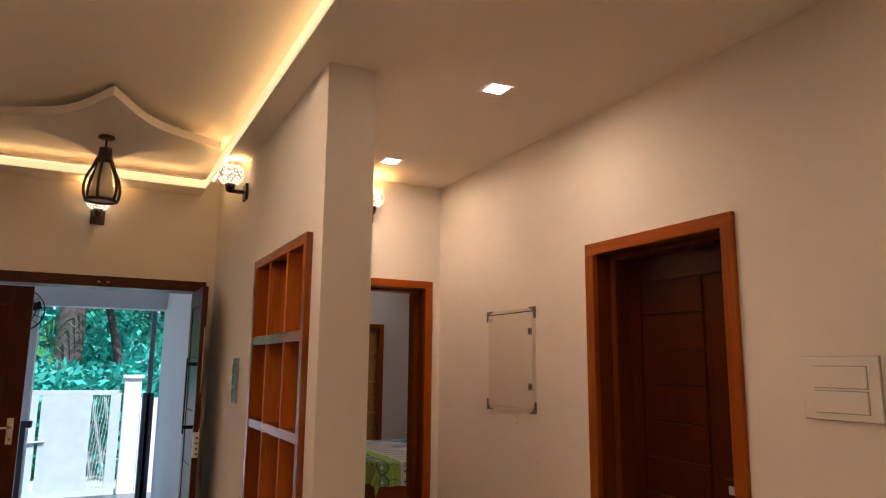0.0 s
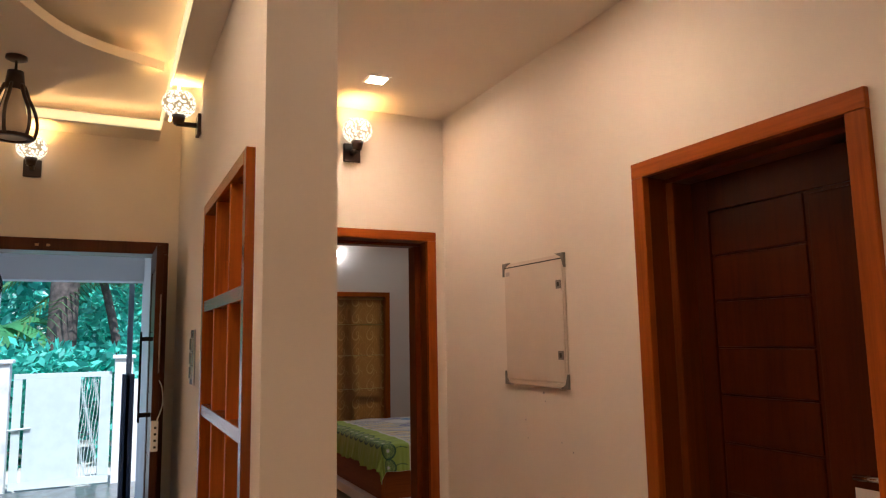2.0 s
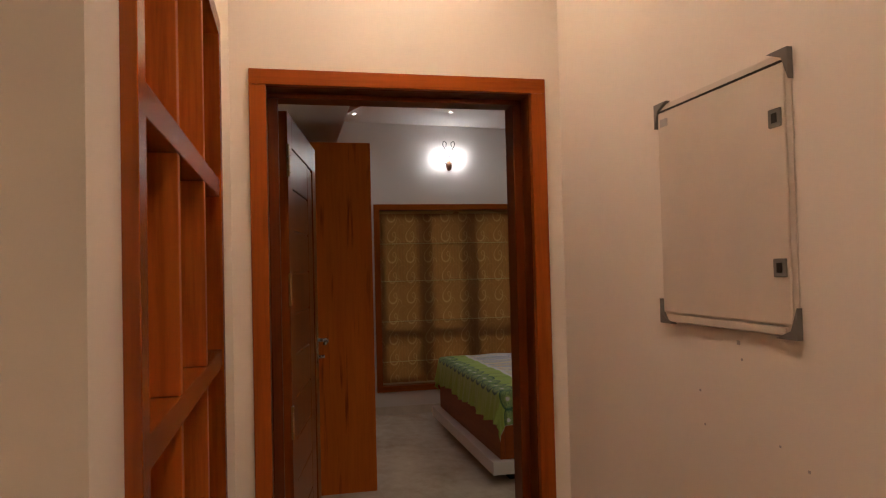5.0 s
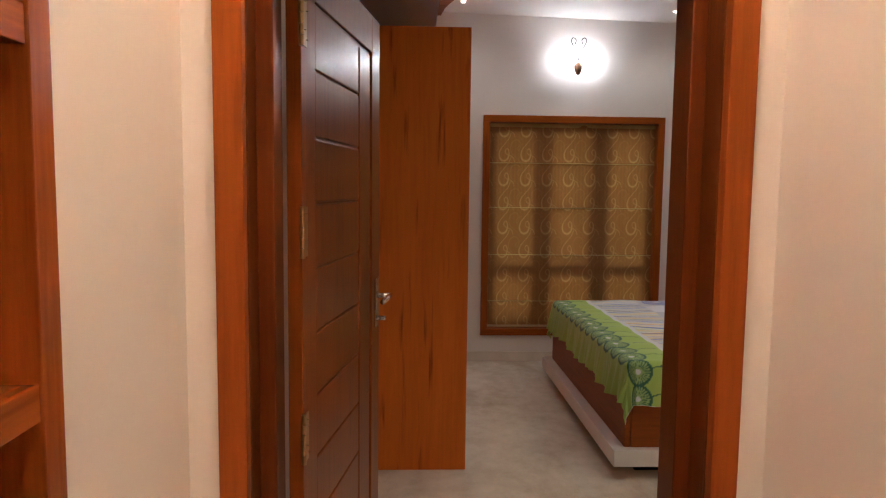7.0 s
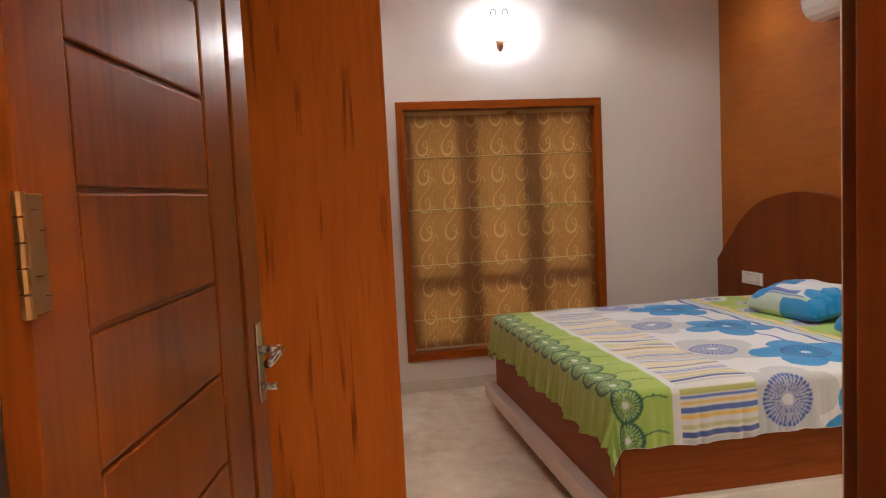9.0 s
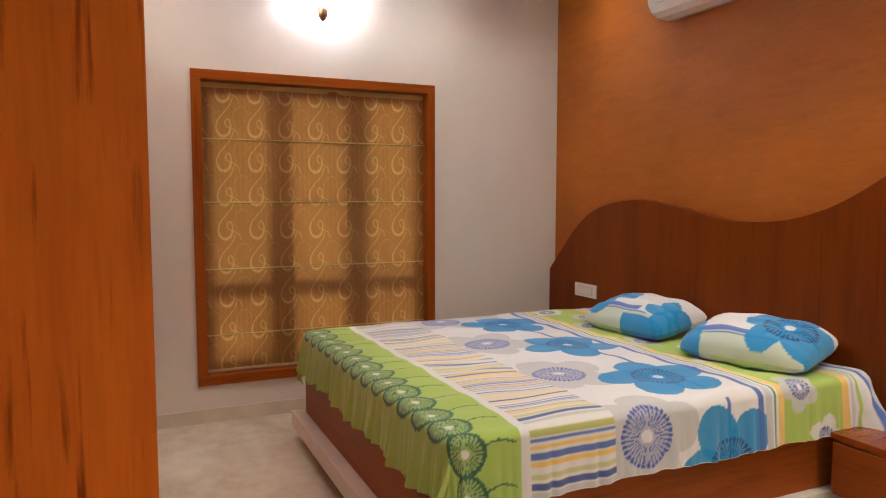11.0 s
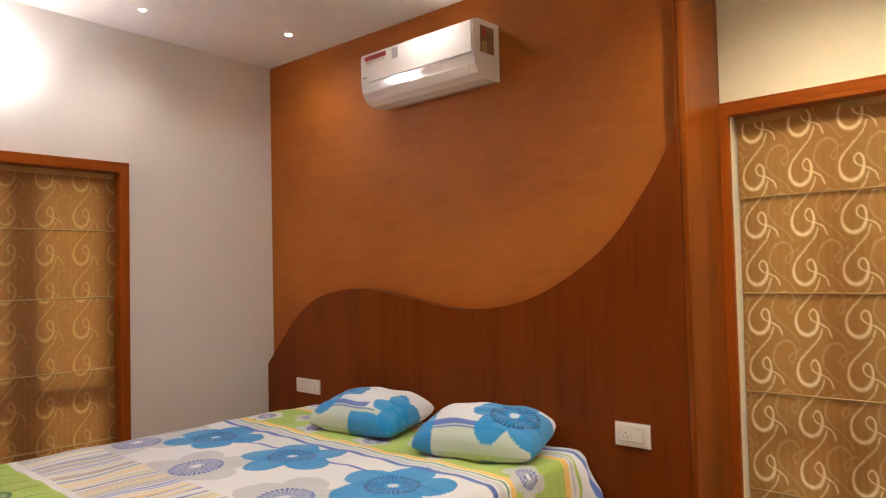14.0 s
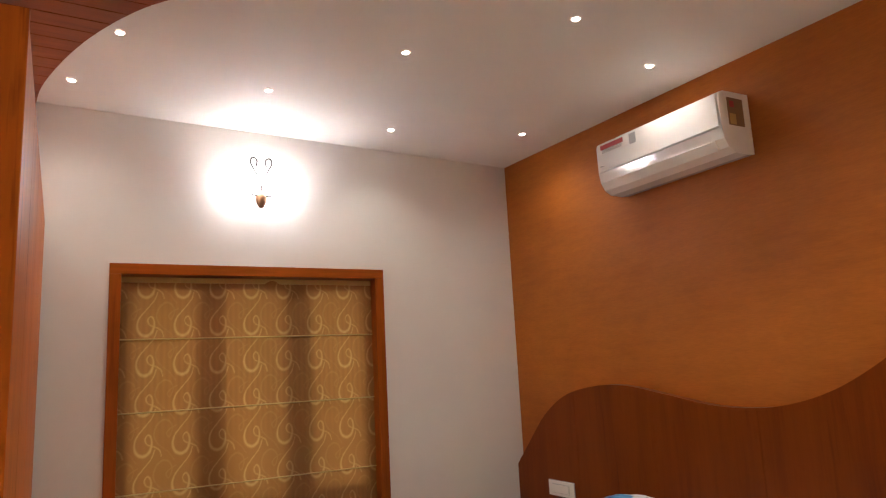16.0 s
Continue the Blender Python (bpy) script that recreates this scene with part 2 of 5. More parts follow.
def tube(bm, pts, r, sides=8, r_end=None):
    """A round bar along points, with capped ends."""
    pts = [Vector(p) for p in pts]
    rings, n = [], len(pts)
    side = None
    for i, p in enumerate(pts):
        d = (pts[min(i + 1, n - 1)] - pts[max(i - 1, 0)]).normalized()
        if side is None:
            side = d.orthogonal().normalized()
        side = (side - d * side.dot(d)).normalized()
        up = d.cross(side)
        rr = r if r_end is None else r + (r_end - r) * i / max(n - 1, 1)
        rings.append([bm.verts.new(p + rr * (math.cos(a) * side + math.sin(a) * up)) for a in [2 * math.pi * k / sides for k in range(sides)]])
    for a, b in zip(rings, rings[1:]):
        for k in range(sides):
            bm.faces.new((a[k], a[(k + 1) % sides], b[(k + 1) % sides], b[k]))
    bm.faces.new(rings[0][::-1]), bm.faces.new(rings[-1])
    return bm


def lathe(bm, profile, centre, sides=24):
    """A turned shape: (radius, height) pairs round a vertical line through centre."""
    cx, cy, cz = centre
    rings = []
    for r, z in profile:
        rings.append([bm.verts.new((cx + r * math.cos(2 * math.pi * k / sides), cy + r * math.sin(2 * math.pi * k / sides), cz + z)) for k in range(sides)] if r > 1e-6 else [bm.verts.new((cx, cy, cz + z))])
    for a, b in zip(rings, rings[1:]):
        for k in range(sides):
            q = [a[k % len(a)], a[(k + 1) % len(a)], b[(k + 1) % len(b)], b[k % len(b)]]
            q = list(dict.fromkeys(q))
            if len(q) > 2:
                bm.faces.new(q)
    return bm


def prism(bm, outline, axis, lo, hi):
    """An outline of two coordinates pushed along the third axis."""
    def at(p, v):
        return {"x": (v, p[0], p[1]), "y": (p[0], v, p[1]), "z": (p[0], p[1], v)}[axis]
    a, b = [bm.verts.new(at(p, lo)) for p in outline], [bm.verts.new(at(p, hi)) for p in outline]
    n = len(outline)
    bm.faces.new(a), bm.faces.new(b)
    for k in range(n):
        bm.faces.new((a[k], a[(k + 1) % n], b[(k + 1) % n], b[k]))
    bmesh.ops.recalc_face_normals(bm, faces=bm.faces)
    return bm


def link_mesh(name, bm, material, smooth=False):
    bmesh.ops.recalc_face_normals(bm, faces=bm.faces)
    me = bpy.data.meshes.new(name)
    bm.to_mesh(me)
    bm.free()
    if material:
        me.materials.append(material)
    if smooth:
        for p in me.polygons:
            p.use_smooth = True
    return new(name, me)


def part(name, bm, material, parent, label="", smooth=False):
    ob = link_mesh(name, bm, material, smooth)
    ob.parent = parent
    if parent is not None:
        ob.matrix_parent_inverse = parent.matrix_basis.inverted() if parent.parent is None else (parent.parent.matrix_basis @ parent.matrix_parent_inverse @ parent.matrix_basis).inverted()
    return tagged(ob, label)


def thing(name, base, label, category, group="", kind=""):
    ob = new(name)
    ob.empty_display_size = 0.05
    ob.matrix_basis = Matrix.Translation(base)
    return tagged(ob, label, category, group, kind)


def structure(name, bm, material, label, category="wall"):
    return tagged(link_mesh(name, bm, material), label, category, kind="structure")


def wall(name, axis, lo, hi, t0, t1, z0, z1, openings, material, label):
    """A wall along an axis with real openings (from, to, sill, head) through it."""
    bm = bmesh.new()
    cuts = sorted({lo, hi, *(v for o in openings for v in o[:2])})
    for a, b in zip(cuts, cuts[1:]):
        spans = [(z0, z1)]
        for o in openings:
            if o[0] <= a + 1e-6 and o[1] >= b - 1e-6:
                spans = [s for s in ((z0, o[2]), (o[3], z1)) if s[1] - s[0] > 1e-4]
        for s in spans:
            box(bm, *((a, b, t0, t1) if axis == "x" else (t0, t1, a, b)), *s)
    bmesh.ops.remove_doubles(bm, verts=bm.verts, dist=1e-5)
    seen = {}
    for f in bm.faces:
        seen.setdefault(frozenset(v.index for v in f.verts), []).append(f)
    bm.verts.index_update()
    seen = {}
    for f in bm.faces:
        seen.setdefault(frozenset(v.index for v in f.verts), []).append(f)
    bmesh.ops.delete(bm, geom=[f for fs in seen.values() if len(fs) > 1 for f in fs], context="FACES_ONLY")
    return structure(name, bm, material, label)


def grid_mesh(name, P, colors, material, parent=None, label=""):
    """A smooth sheet from an array of points, with a colour for each of them."""
    h, w = P.shape[:2]
    idx = np.arange(h * w).reshape(h, w)
    quads = np.stack([idx[:-1, :-1], idx[:-1, 1:], idx[1:, 1:], idx[1:, :-1]], -1).reshape(-1, 4)
    me = bpy.data.meshes.new(name)
    me.from_pydata(P.reshape(-1, 3).tolist(), [], quads.tolist())
    me.polygons.foreach_set("use_smooth", np.ones(len(me.polygons), dtype=bool))
    col = me.color_attributes.new("print", "FLOAT_COLOR", "POINT")
    col.data.foreach_set("color", np.concatenate([colors.reshape(-1, 3), np.ones((h * w, 1))], 1).astype(np.float32).ravel())
    me.materials.append(material)
    me.update()
    ob = new(name, me)
    if parent is not None:
        ob.parent = parent
        ob.matrix_parent_inverse = parent.matrix_basis.inverted()
    return tagged(ob, label)


# ---- the shell ----
XR, YE, XP0, XP1, YP = 3.60, 6.90, 2.218, 2.433, 5.213
YW, XB, XA = 11.375, 5.965, 6.29
HALL_Z, TRAY_Z, BED_Z = 2.815, 2.96, 2.848
YI = 7.15           # bedroom side of the doorway wall
YL = 8.0            # entrance wall of the living room


def bed_z(x, y):
    """Underside of the bedroom ceiling, which is cast a little out of level."""
    return BED_Z - 0.025 * (x - 5.97) + 0.012 * (y - 11.34)


def sloped(bm):
    for v in bm.verts:
        v.co.z += bed_z(v.co.x, v.co.y) - BED_Z
    return bm


structure("floor", boxed(-2.3, 6.9, -0.8, 11.9, -0.12, 0.0), FLOOR, "pale veined marble floor running through the rooms", "floor")
wall("wall_hall_right", "y", -0.6, YE, XR, XR + 0.25, 0, 3.2, [(4.40, 5.19, 0.0, 2.10)], WALL, "warm white painted wall of the hall")
wall("wall_hall_end", "x", XP1, 6.9, YE, YI, 0, 3.2, [(2.545, 3.485, 0.0, 2.078)], WALL, "warm white wall over the bedroom doorway")
wall("wall_partition", "y", YP, YE, XP0, XP1, 0, 3.0, [(5.353, 6.385, 0.40, 2.095)], WALL, "thick white partition wall with a shelf opening")
wall("wall_living_side", "y", YE, 11.6, XP0, XP1, 0, 3.2, [], WALL, "white wall between living room and bedroom")
wall("wall_entrance", "x", -2.3, XP0, YL, YL + 0.23, 0, 3.2, [(0.45, 2.105, 0.0, 2.085)], WALL, "warm white wall around the main door")
wall("wall_living_left", "y", -0.8, YL + 0.23, -2.3, -2.1, 0, 3.2, [], WALL, "plain white living room wall")
wall("wall_back", "x", -2.1, XR + 0.25, -0.8, -0.6, 0, 3.2, [], WALL, "plain white wall closing the living room")
wall("wall_window", "x", XP1, 6.9, YW, YW + 0.23, 0, 3.2, [(3.47, 4.97, 0.25, 2.07)], BED_WALL, "off-white bedroom wall around the draped window")
wall("wall_rust", "y", 8.47, YW, XB, XB + 0.9, 0, 3.2, [], RUST, "rust-orange textured feature wall behind the bed")
wall("wall_alcove", "y", YI, 8.47, XA, XA + 0.23, 0, 3.2, [(7.16, 8.40, 0.20, 2.068)], YELLOW_WALL, "cream wall over the tall draped window")
structure("ceiling_hall", boxed(2.08, XR, -0.6, YE, HALL_Z, HALL_Z + 0.06), CEIL, "flat beige gypsum ceiling of the hall", "ceiling")
structure("ceiling_ledge", boxed(-2.1, 2.08, 7.753, YL, HALL_Z, HALL_Z + 0.06), CEIL, "lowered gypsum border along the entrance wall", "ceiling")
structure("ceiling_tray", boxed(-2.1, 2.217, -0.6, YL, TRAY_Z, TRAY_Z + 0.06), CEIL, "raised gypsum tray ceiling of the living room", "ceiling")
structure("ceiling_bedroom", sloped(boxed(XP1, 6.6, YI, YW, BED_Z, BED_Z + 0.06)), BED_CEIL, "white bedroom ceiling dotted with small spots", "ceiling")
# out of view; added over the ceilings to stop sun leaking indoors
structure("roof", boxed(-2.4, 6.95, -0.9, 11.7, 3.2, 3.4), CEIL, "unseen roof slab added to keep sun and sky light out", "roof")


# ---- doors ----
def door_frame(name, axis, a0, a1, head, face, depth, sign, wide, label):
    """Casing round an opening with a lining through the wall. face: the room side; sign: the way the room lies."""
    ob = thing(name, ((a0 + a1) / 2, face, 0) if axis == "x" else (face, (a0 + a1) / 2, 0), label, "door frame", kind="structure")
    back = face - sign * depth
    lo, hi = sorted((back, face + sign * 0.018))
    def put(nm, u0, u1, z0, z1, mat, l=lo, h=hi):
        bm = boxed(*((u0, u1, l, h) if axis == "x" else (l, h, u0, u1)), z0, z1, bevel=0.004)
        part(nm, bm, mat, ob)
    along, dark_along = (TEAK_X, LINING_X) if axis == "x" else (TEAK_Y, LINING_Y)
    # light casing on the room side, its two legs mitred under the head by a butt joint
    c0, c1 = sorted((face - sign * 0.012, face + sign * 0.018))
    put("casing", a0 - 0.003, a0 + wide + 0.003, 0, head - wide - 0.003, TEAK, c0, c1)
    put("casing", a1 - wide - 0.003, a1 + 0.003, 0, head - wide - 0.003, TEAK, c0, c1)
    put("casing_head", a0 - 0.003, a1 + 0.003, head - wide - 0.003, head, along, c0, c1)
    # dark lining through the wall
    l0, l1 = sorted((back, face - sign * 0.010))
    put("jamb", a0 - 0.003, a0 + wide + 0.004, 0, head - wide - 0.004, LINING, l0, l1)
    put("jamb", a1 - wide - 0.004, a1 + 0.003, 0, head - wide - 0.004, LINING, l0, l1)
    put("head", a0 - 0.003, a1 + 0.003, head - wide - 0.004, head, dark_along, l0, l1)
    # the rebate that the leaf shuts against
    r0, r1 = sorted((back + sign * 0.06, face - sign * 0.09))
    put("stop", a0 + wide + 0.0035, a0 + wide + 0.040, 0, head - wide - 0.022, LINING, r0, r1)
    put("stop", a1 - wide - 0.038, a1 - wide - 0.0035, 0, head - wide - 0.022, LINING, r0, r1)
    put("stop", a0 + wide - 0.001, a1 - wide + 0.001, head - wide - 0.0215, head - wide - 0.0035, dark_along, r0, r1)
    return ob


def door_leaf(name, width, height, m, label, hinged=True, timber=None):
    """A framed teak leaf: stiles, grooved horizontal boards, a narrow upright panel and a lever handle. Local x runs from the hinge, y is thickness."""
    ob = new(name)
    ob.matrix_basis = Matrix()
    tagged(ob, label, "door")
    th = 0.036
    timber = timber or LEAF
    part("stile", boxed(0, 0.11, -th / 2, th / 2, 0.005, height, bevel=0.003), timber, ob)
    part("stile", boxed(width - 0.12, width, -th / 2, th / 2, 0.005, height, bevel=0.003), timber, ob)
    part("rail", boxed(0.11, width - 0.12, -th / 2, th / 2, height - 0.12, height, bevel=0.003), timber, ob)
    part("rail", boxed(0.11, width - 0.12, -th / 2, th / 2, 0.005, 0.16, bevel=0.003), timber, ob)
    n = 11
    step = (height - 0.12 - 0.16) / n
    split = width - 0.12 - 0.17
    for k in range(n):
        z = 0.16 + k * step
        part("board", boxed(0.116, split - 0.004, -th / 2 + 0.003, th / 2 - 0.003, z + 0.003, z + step - 0.003, bevel=0.004), timber, ob)
    part("core", boxed(0.11, width - 0.12, -0.008, 0.008, 0.16, height - 0.12), timber, ob)
    part("upright_panel", boxed(split + 0.01, width - 0.13, -th / 2 + 0.004, th / 2 - 0.004, 0.17, height - 0.13, bevel=0.006), timber, ob)
    for s in (1, -1):
        y = s * th / 2
        bm = boxed(width - 0.075, width - 0.035, *sorted((y, y + s * 0.006)), 1.0, 1.17, bevel=0.002)
        plate = part("handle_plate", bm, CHROME, ob, "steel lock plate")
        bm = bmesh.new()
        tube(bm, [(width - 0.055, y + s * 0.004, 1.11), (width - 0.055, y + s * 0.05, 1.11)], 0.009)
        tube(bm, [(width - 0.055, y + s * 0.05, 1.11), (width - 0.10, y + s * 0.052, 1.11), (width - 0.17, y + s * 0.048, 1.105)], 0.009)
        part("lever", bm, CHROME, ob, "steel lever handle", True)
        bm = bmesh.new()
        tube(bm, [(width - 0.055, y, 1.03), (width - 0.055, y + s * 0.035, 1.03)], 0.008)
        part("key", bm, CHROME, ob, "key in the lock", True)
    for z in (0.25, 0.89, 1.38, 1.86) if hinged else ():
        bm = boxed(0.004, 0.036, -th / 2 - 0.0025, -th / 2, z - 0.058, z + 0.058, bevel=0.001)
        for k in range(5):
            tube(bm, [(-0.003, -th / 2 - 0.002, z - 0.060 + k * 0.0243), (-0.003, -th / 2 - 0.002, z - 0.0375 + k * 0.0243)], 0.0062, 10)
        plate = part("hinge", bm, BRASS, ob, "brass hinge with screws")
        for dx, dz in ((0.014, 0.042), (0.027, 0.022), (0.014, -0.022), (0.027, -0.042)):
            part("screw", lathe(bmesh.new(), [(0, 0), (0.0042, 0), (0.0042, 0.0009), (0, 0.0009)], (0.004 + dx, -th / 2 - 0.0036, z + dz), 8), DARK_BRASS, plate)
    ob.matrix_basis = m
    return ob


door_frame("door_frame_bedroom", "x", 2.498, 3.535, 2.125, YE, 0.245, -1, 0.05, "glossy orange teak casing round the bedroom doorway")
door_frame("door_frame_side", "y", 4.348, 5.242, 2.145, XR, 0.25, -1, 0.055, "glossy orange teak casing of the closed side door")
open_leaf = door_leaf("bedroom_door", 0.86, 2.045, Matrix(), "polished teak door standing open into the bedroom")
open_leaf.matrix_basis = pose(2.601, 7.150, 0, 0, 0, 81)
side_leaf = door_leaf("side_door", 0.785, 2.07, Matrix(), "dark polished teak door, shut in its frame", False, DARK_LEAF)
part("rim_lock_plate", boxed(0.585, 0.655, -0.0222, -0.0182, 1.035, 1.068, bevel=0.001), PALE_INK, side_leaf, "pale label plate on the shut door")
side_leaf.matrix_basis = pose(3.80, 5.188, 0, 0, 0, -90)

# ---- wardrobe ----
wardrobe = thing("wardrobe", (2.77, 10.1, 0), "tall orange teak veneer wardrobe against the wall", "wardrobe")
part("side_panel", boxed(2.455, 3.158, 9.08, 9.11, 0.0, 2.285, bevel=0.003), VENEER, wardrobe)
part("body", boxed(2.455, 3.132, 9.112, 11.30, 0.08, 2.285, bevel=0.002), VENEER, wardrobe)
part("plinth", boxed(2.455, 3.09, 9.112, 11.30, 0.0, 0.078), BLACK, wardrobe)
for k in range(4):
    y = 9.115 + k * 0.545
    part("door", boxed(3.134, 3.155, y, y + 0.538, 0.085, 2.28, bevel=0.003), VENEER, wardrobe)

# ---- windows with blinds ----
def smooth_line(pts, per=10):
    """Points along a soft curve through those given."""
    P = [np.array(p, float) for p in pts]
    P = [2 * P[0] - P[1]] + P + [2 * P[-1] - P[-2]]
    out = []
    for a, b, c, d in zip(P, P[1:], P[2:], P[3:]):
        for k in range(per):
            t = k / per
            out.append(0.5 * ((2 * b) + (c - a) * t + (2 * a - 5 * b + 4 * c - d) * t * t + (3 * b - a - 3 * c + d) * t ** 3))
    out.append(P[-2])
    return np.array(out)


def swirl_tile(n=96):
    """How near each spot of one tile lies to the woven swirl: 1 on the thread, 0 off it."""
    main = smooth_line([(0.65, 1.04), (0.57, 0.83), (0.35, 0.58), (0.17, 0.36), (0.12, 0.15), (0.19, -0.03), (0.35, -0.10), (0.50, -0.02), (0.57, 0.15), (0.56, 0.32), (0.48, 0.41), (0.40, 0.32), (0.45, 0.19), (0.65, 0.11), (0.77, 0.03), (0.83, -0.12)], 12)
    hook = smooth_line([(1.17, -0.25), (1.0, -0.03), (0.74, 0.18), (0.63, 0.39), (0.70, 0.64), (0.89, 0.77), (1.06, 0.69), (1.11, 0.52), (1.03, 0.33), (0.96, 0.43), (1.06, 0.54), (1.22, 0.62)], 10)
    g = (np.arange(n) + 0.5) / n
    X, Y = np.meshgrid(g, g)
    m = np.zeros((n, n))
    for line, thin, fat, strength in ((main, 0.016, 0.044, 1.0), (hook, 0.015, 0.026, 0.26)):
        for k, p in enumerate(line):
            w = thin + (fat - thin) * math.exp(-((k / len(line) - 0.40) / 0.16) ** 2)
            for sx in (-2, -1, 0, 1):
                for sy in (-1, 0, 1, 2):
                    d = np.hypot(X - p[0] - sx, Y - p[1] - sy)
                    m = np.maximum(m, strength * np.clip(1.35 - d / w, 0, 1))
    return m


SWIRL = swirl_tile()


def roman_blind(name, axis, a0, a1, z0, z1, at, sign, folds, label, cloth, thread):
    """Gold satin blind: stitched folds, slight sag between them. sign: towards the room."""
    ob = thing(name, ((a0 + a1) / 2, at, z0) if axis == "x" else (at, (a0 + a1) / 2, z0), label, "blind")
    na, nz = int((a1 - a0) / 0.0042), int((z1 - z0) / 0.0042)
    A, Z = np.meshgrid(np.linspace(a0, a1, na), np.linspace(z0, z1, nz))
    edges = [z0] + sorted(folds) + [z1]
    off = np.zeros_like(A)
    for lo, hi in zip(edges, edges[1:]):
        s = np.clip((Z - lo) / (hi - lo), 0, 1)
        inside = (Z >= lo) & (Z <= hi)
        off = np.where(inside, 0.007 * (1 - s) ** 1.6 + 0.004 * np.sin(np.pi * s), off)
    rng = np.random.RandomState(5)
    for k in range(5):
        off += 0.0016 * np.sin(A * rng.uniform(6, 22) + rng.uniform(0, 6) + Z * rng.uniform(-5, 5))
    n = SWIRL.shape[0]
    u, v = (A - a0) / 0.185 + 0.66 if axis == "x" else (a1 - A) / 0.185, (Z - z0) / 0.205 + (0.0 if axis == "x" else 0.45)
    m = SWIRL[(np.mod(v, 1) * n).astype(int) % n, (np.mod(u, 1) * n).astype(int) % n]
    # cloth and thread colours differ per blind, shifted to suit its lighting
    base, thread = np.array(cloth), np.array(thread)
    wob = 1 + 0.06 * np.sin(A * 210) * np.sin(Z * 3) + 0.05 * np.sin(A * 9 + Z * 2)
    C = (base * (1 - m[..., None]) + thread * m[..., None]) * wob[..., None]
    P = np.stack([A, at + sign * off, Z], -1) if axis == "x" else np.stack([at + sign * off, A, Z], -1)
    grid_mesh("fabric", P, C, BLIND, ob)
    for f in folds:
        rod = [(a0, at + sign * 0.009, f), (a1, at + sign * 0.009, f)] if axis == "x" else [(at + sign * 0.009, a0, f), (at + sign * 0.009, a1, f)]
        part("fold_rod", tube(bmesh.new(), rod, 0.004, 6), BRASS_CLOTH, ob)
    hem = sorted((at + sign * 0.004, at + sign * 0.014))
    part("hem_trim", boxed(*((a0, a1, *hem) if axis == "x" else (*hem, a0, a1)), z0 - 0.009, z0 + 0.009, bevel=0.003), CREAM_TRIM, ob, "cream braid along the hem")
    rail = sorted((at - sign * 0.02, at + sign * 0.004))
    part("head_rail", boxed(*((a0, a1, *rail) if axis == "x" else (*rail, a0, a1)), z1 - 0.03, z1), BRASS_CLOTH, ob)
    return ob


BRASS_CLOTH = plain("gold_satin_seam", (0.42, 0.26, 0.08), 0.5, vary=0.15)
CREAM_TRIM = plain("cream_braid", (0.46, 0.33, 0.17), 0.7, vary=0.15, scale=60)


def window(name, axis, a0, a1, z0, z1, face, out, wide, label):
    """Teak casing, shutters with mullions and glass deep in the wall. face: the room side, out: +1 or -1, away from the room."""
    ob = thing(name, ((a0 + a1) / 2, face, z0) if axis == "x" else (face, (a0 + a1) / 2, z0), label, "window", kind="structure")
    def put(nm, u0, u1, w0, w1, y0, y1, mat, par=ob, bevel=0.003):
        lo, hi = sorted((face + out * y0, face + out * y1))
        return part(nm, boxed(*((u0, u1, lo, hi) if axis == "x" else (lo, hi, u0, u1)), w0, w1, bevel=bevel), mat, par)
    along = TEAK_X if axis == "x" else TEAK_Y
    put("jamb", a0, a0 + wide, z0 + wide, z1 - wide, -0.02, 0.20, TEAK)
    put("jamb", a1 - wide, a1, z0 + wide, z1 - wide, -0.02, 0.20, TEAK)
    put("head", a0, a1, z1 - wide, z1, -0.02, 0.20, along)
    put("window_sill", a0, a1, z0, z0 + wide, -0.02, 0.20, along)
    n = 3
    w = (a1 - a0 - 2 * wide) / n
    for k in range(n):
        u0, u1 = a0 + wide + k * w, a0 + wide + (k + 1) * w
        sash = put("sash_stile", u0, u0 + 0.075, z0 + wide, z1 - wide, 0.13, 0.175, DARK_BROWN)
        put("sash_stile", u1 - 0.075, u1, z0 + wide, z1 - wide, 0.13, 0.175, DARK_BROWN)
        for zz in (z0 + wide, z0 + 0.52, z1 - wide - 0.09):
            put("sash_rail", u0 + 0.075, u1 - 0.075, zz, zz + 0.09, 0.13, 0.175, DARK_BROWN)
        g = put("pane", u0 + 0.075, u1 - 0.075, z0 + wide, z1 - wide, 0.15, 0.154, GLASS, ob, 0)
        g.visible_shadow = False
    return ob


# same satin at both windows; the lighting difference is put into its colours
window("window_1", "x", 3.452, 4.988, 0.228, 2.092, YW, 1, 0.057, "teak framed window with a roman blind drawn down")
roman_blind("roman_blind", "x", 3.5105, 4.9295, 0.300, 2.03, YW + 0.055, -1, [0.517, 0.918, 1.321, 1.698], "backlit gold satin roman blind, its cloth coloured darker for weak room light", (0.28, 0.105, 0.016), (0.43, 0.215, 0.06))
window("window_2", "y", 7.10 + 0.055, 8.462, 0.145, 2.122, XA, 1, 0.06, "tall teak framed window with a roman blind drawn down")
roman_blind("roman_blind", "y", 7.225, 8.392, 0.215, 2.06, XA + 0.055, -1, [0.465, 0.879, 1.297, 1.707], "gold satin roman blind, its woven swirls coloured as if brightly lit", (0.42, 0.20, 0.035), (0.90, 0.68, 0.34))
# area lamp added outside, standing in for daylight behind the blind
day = new("window_daylight", bpy.data.lights.new("window_daylight", "AREA"))
day.data.shape, day.data.size, day.data.size_y, day.data.energy, day.data.color = "RECTANGLE", 1.2, 0.9, WINDOW_SKY, (0.95, 0.98, 1.0)
day.matrix_world = look((4.2, YW + 2.6, 1.0), (4.2, YW - 1, 1.1))

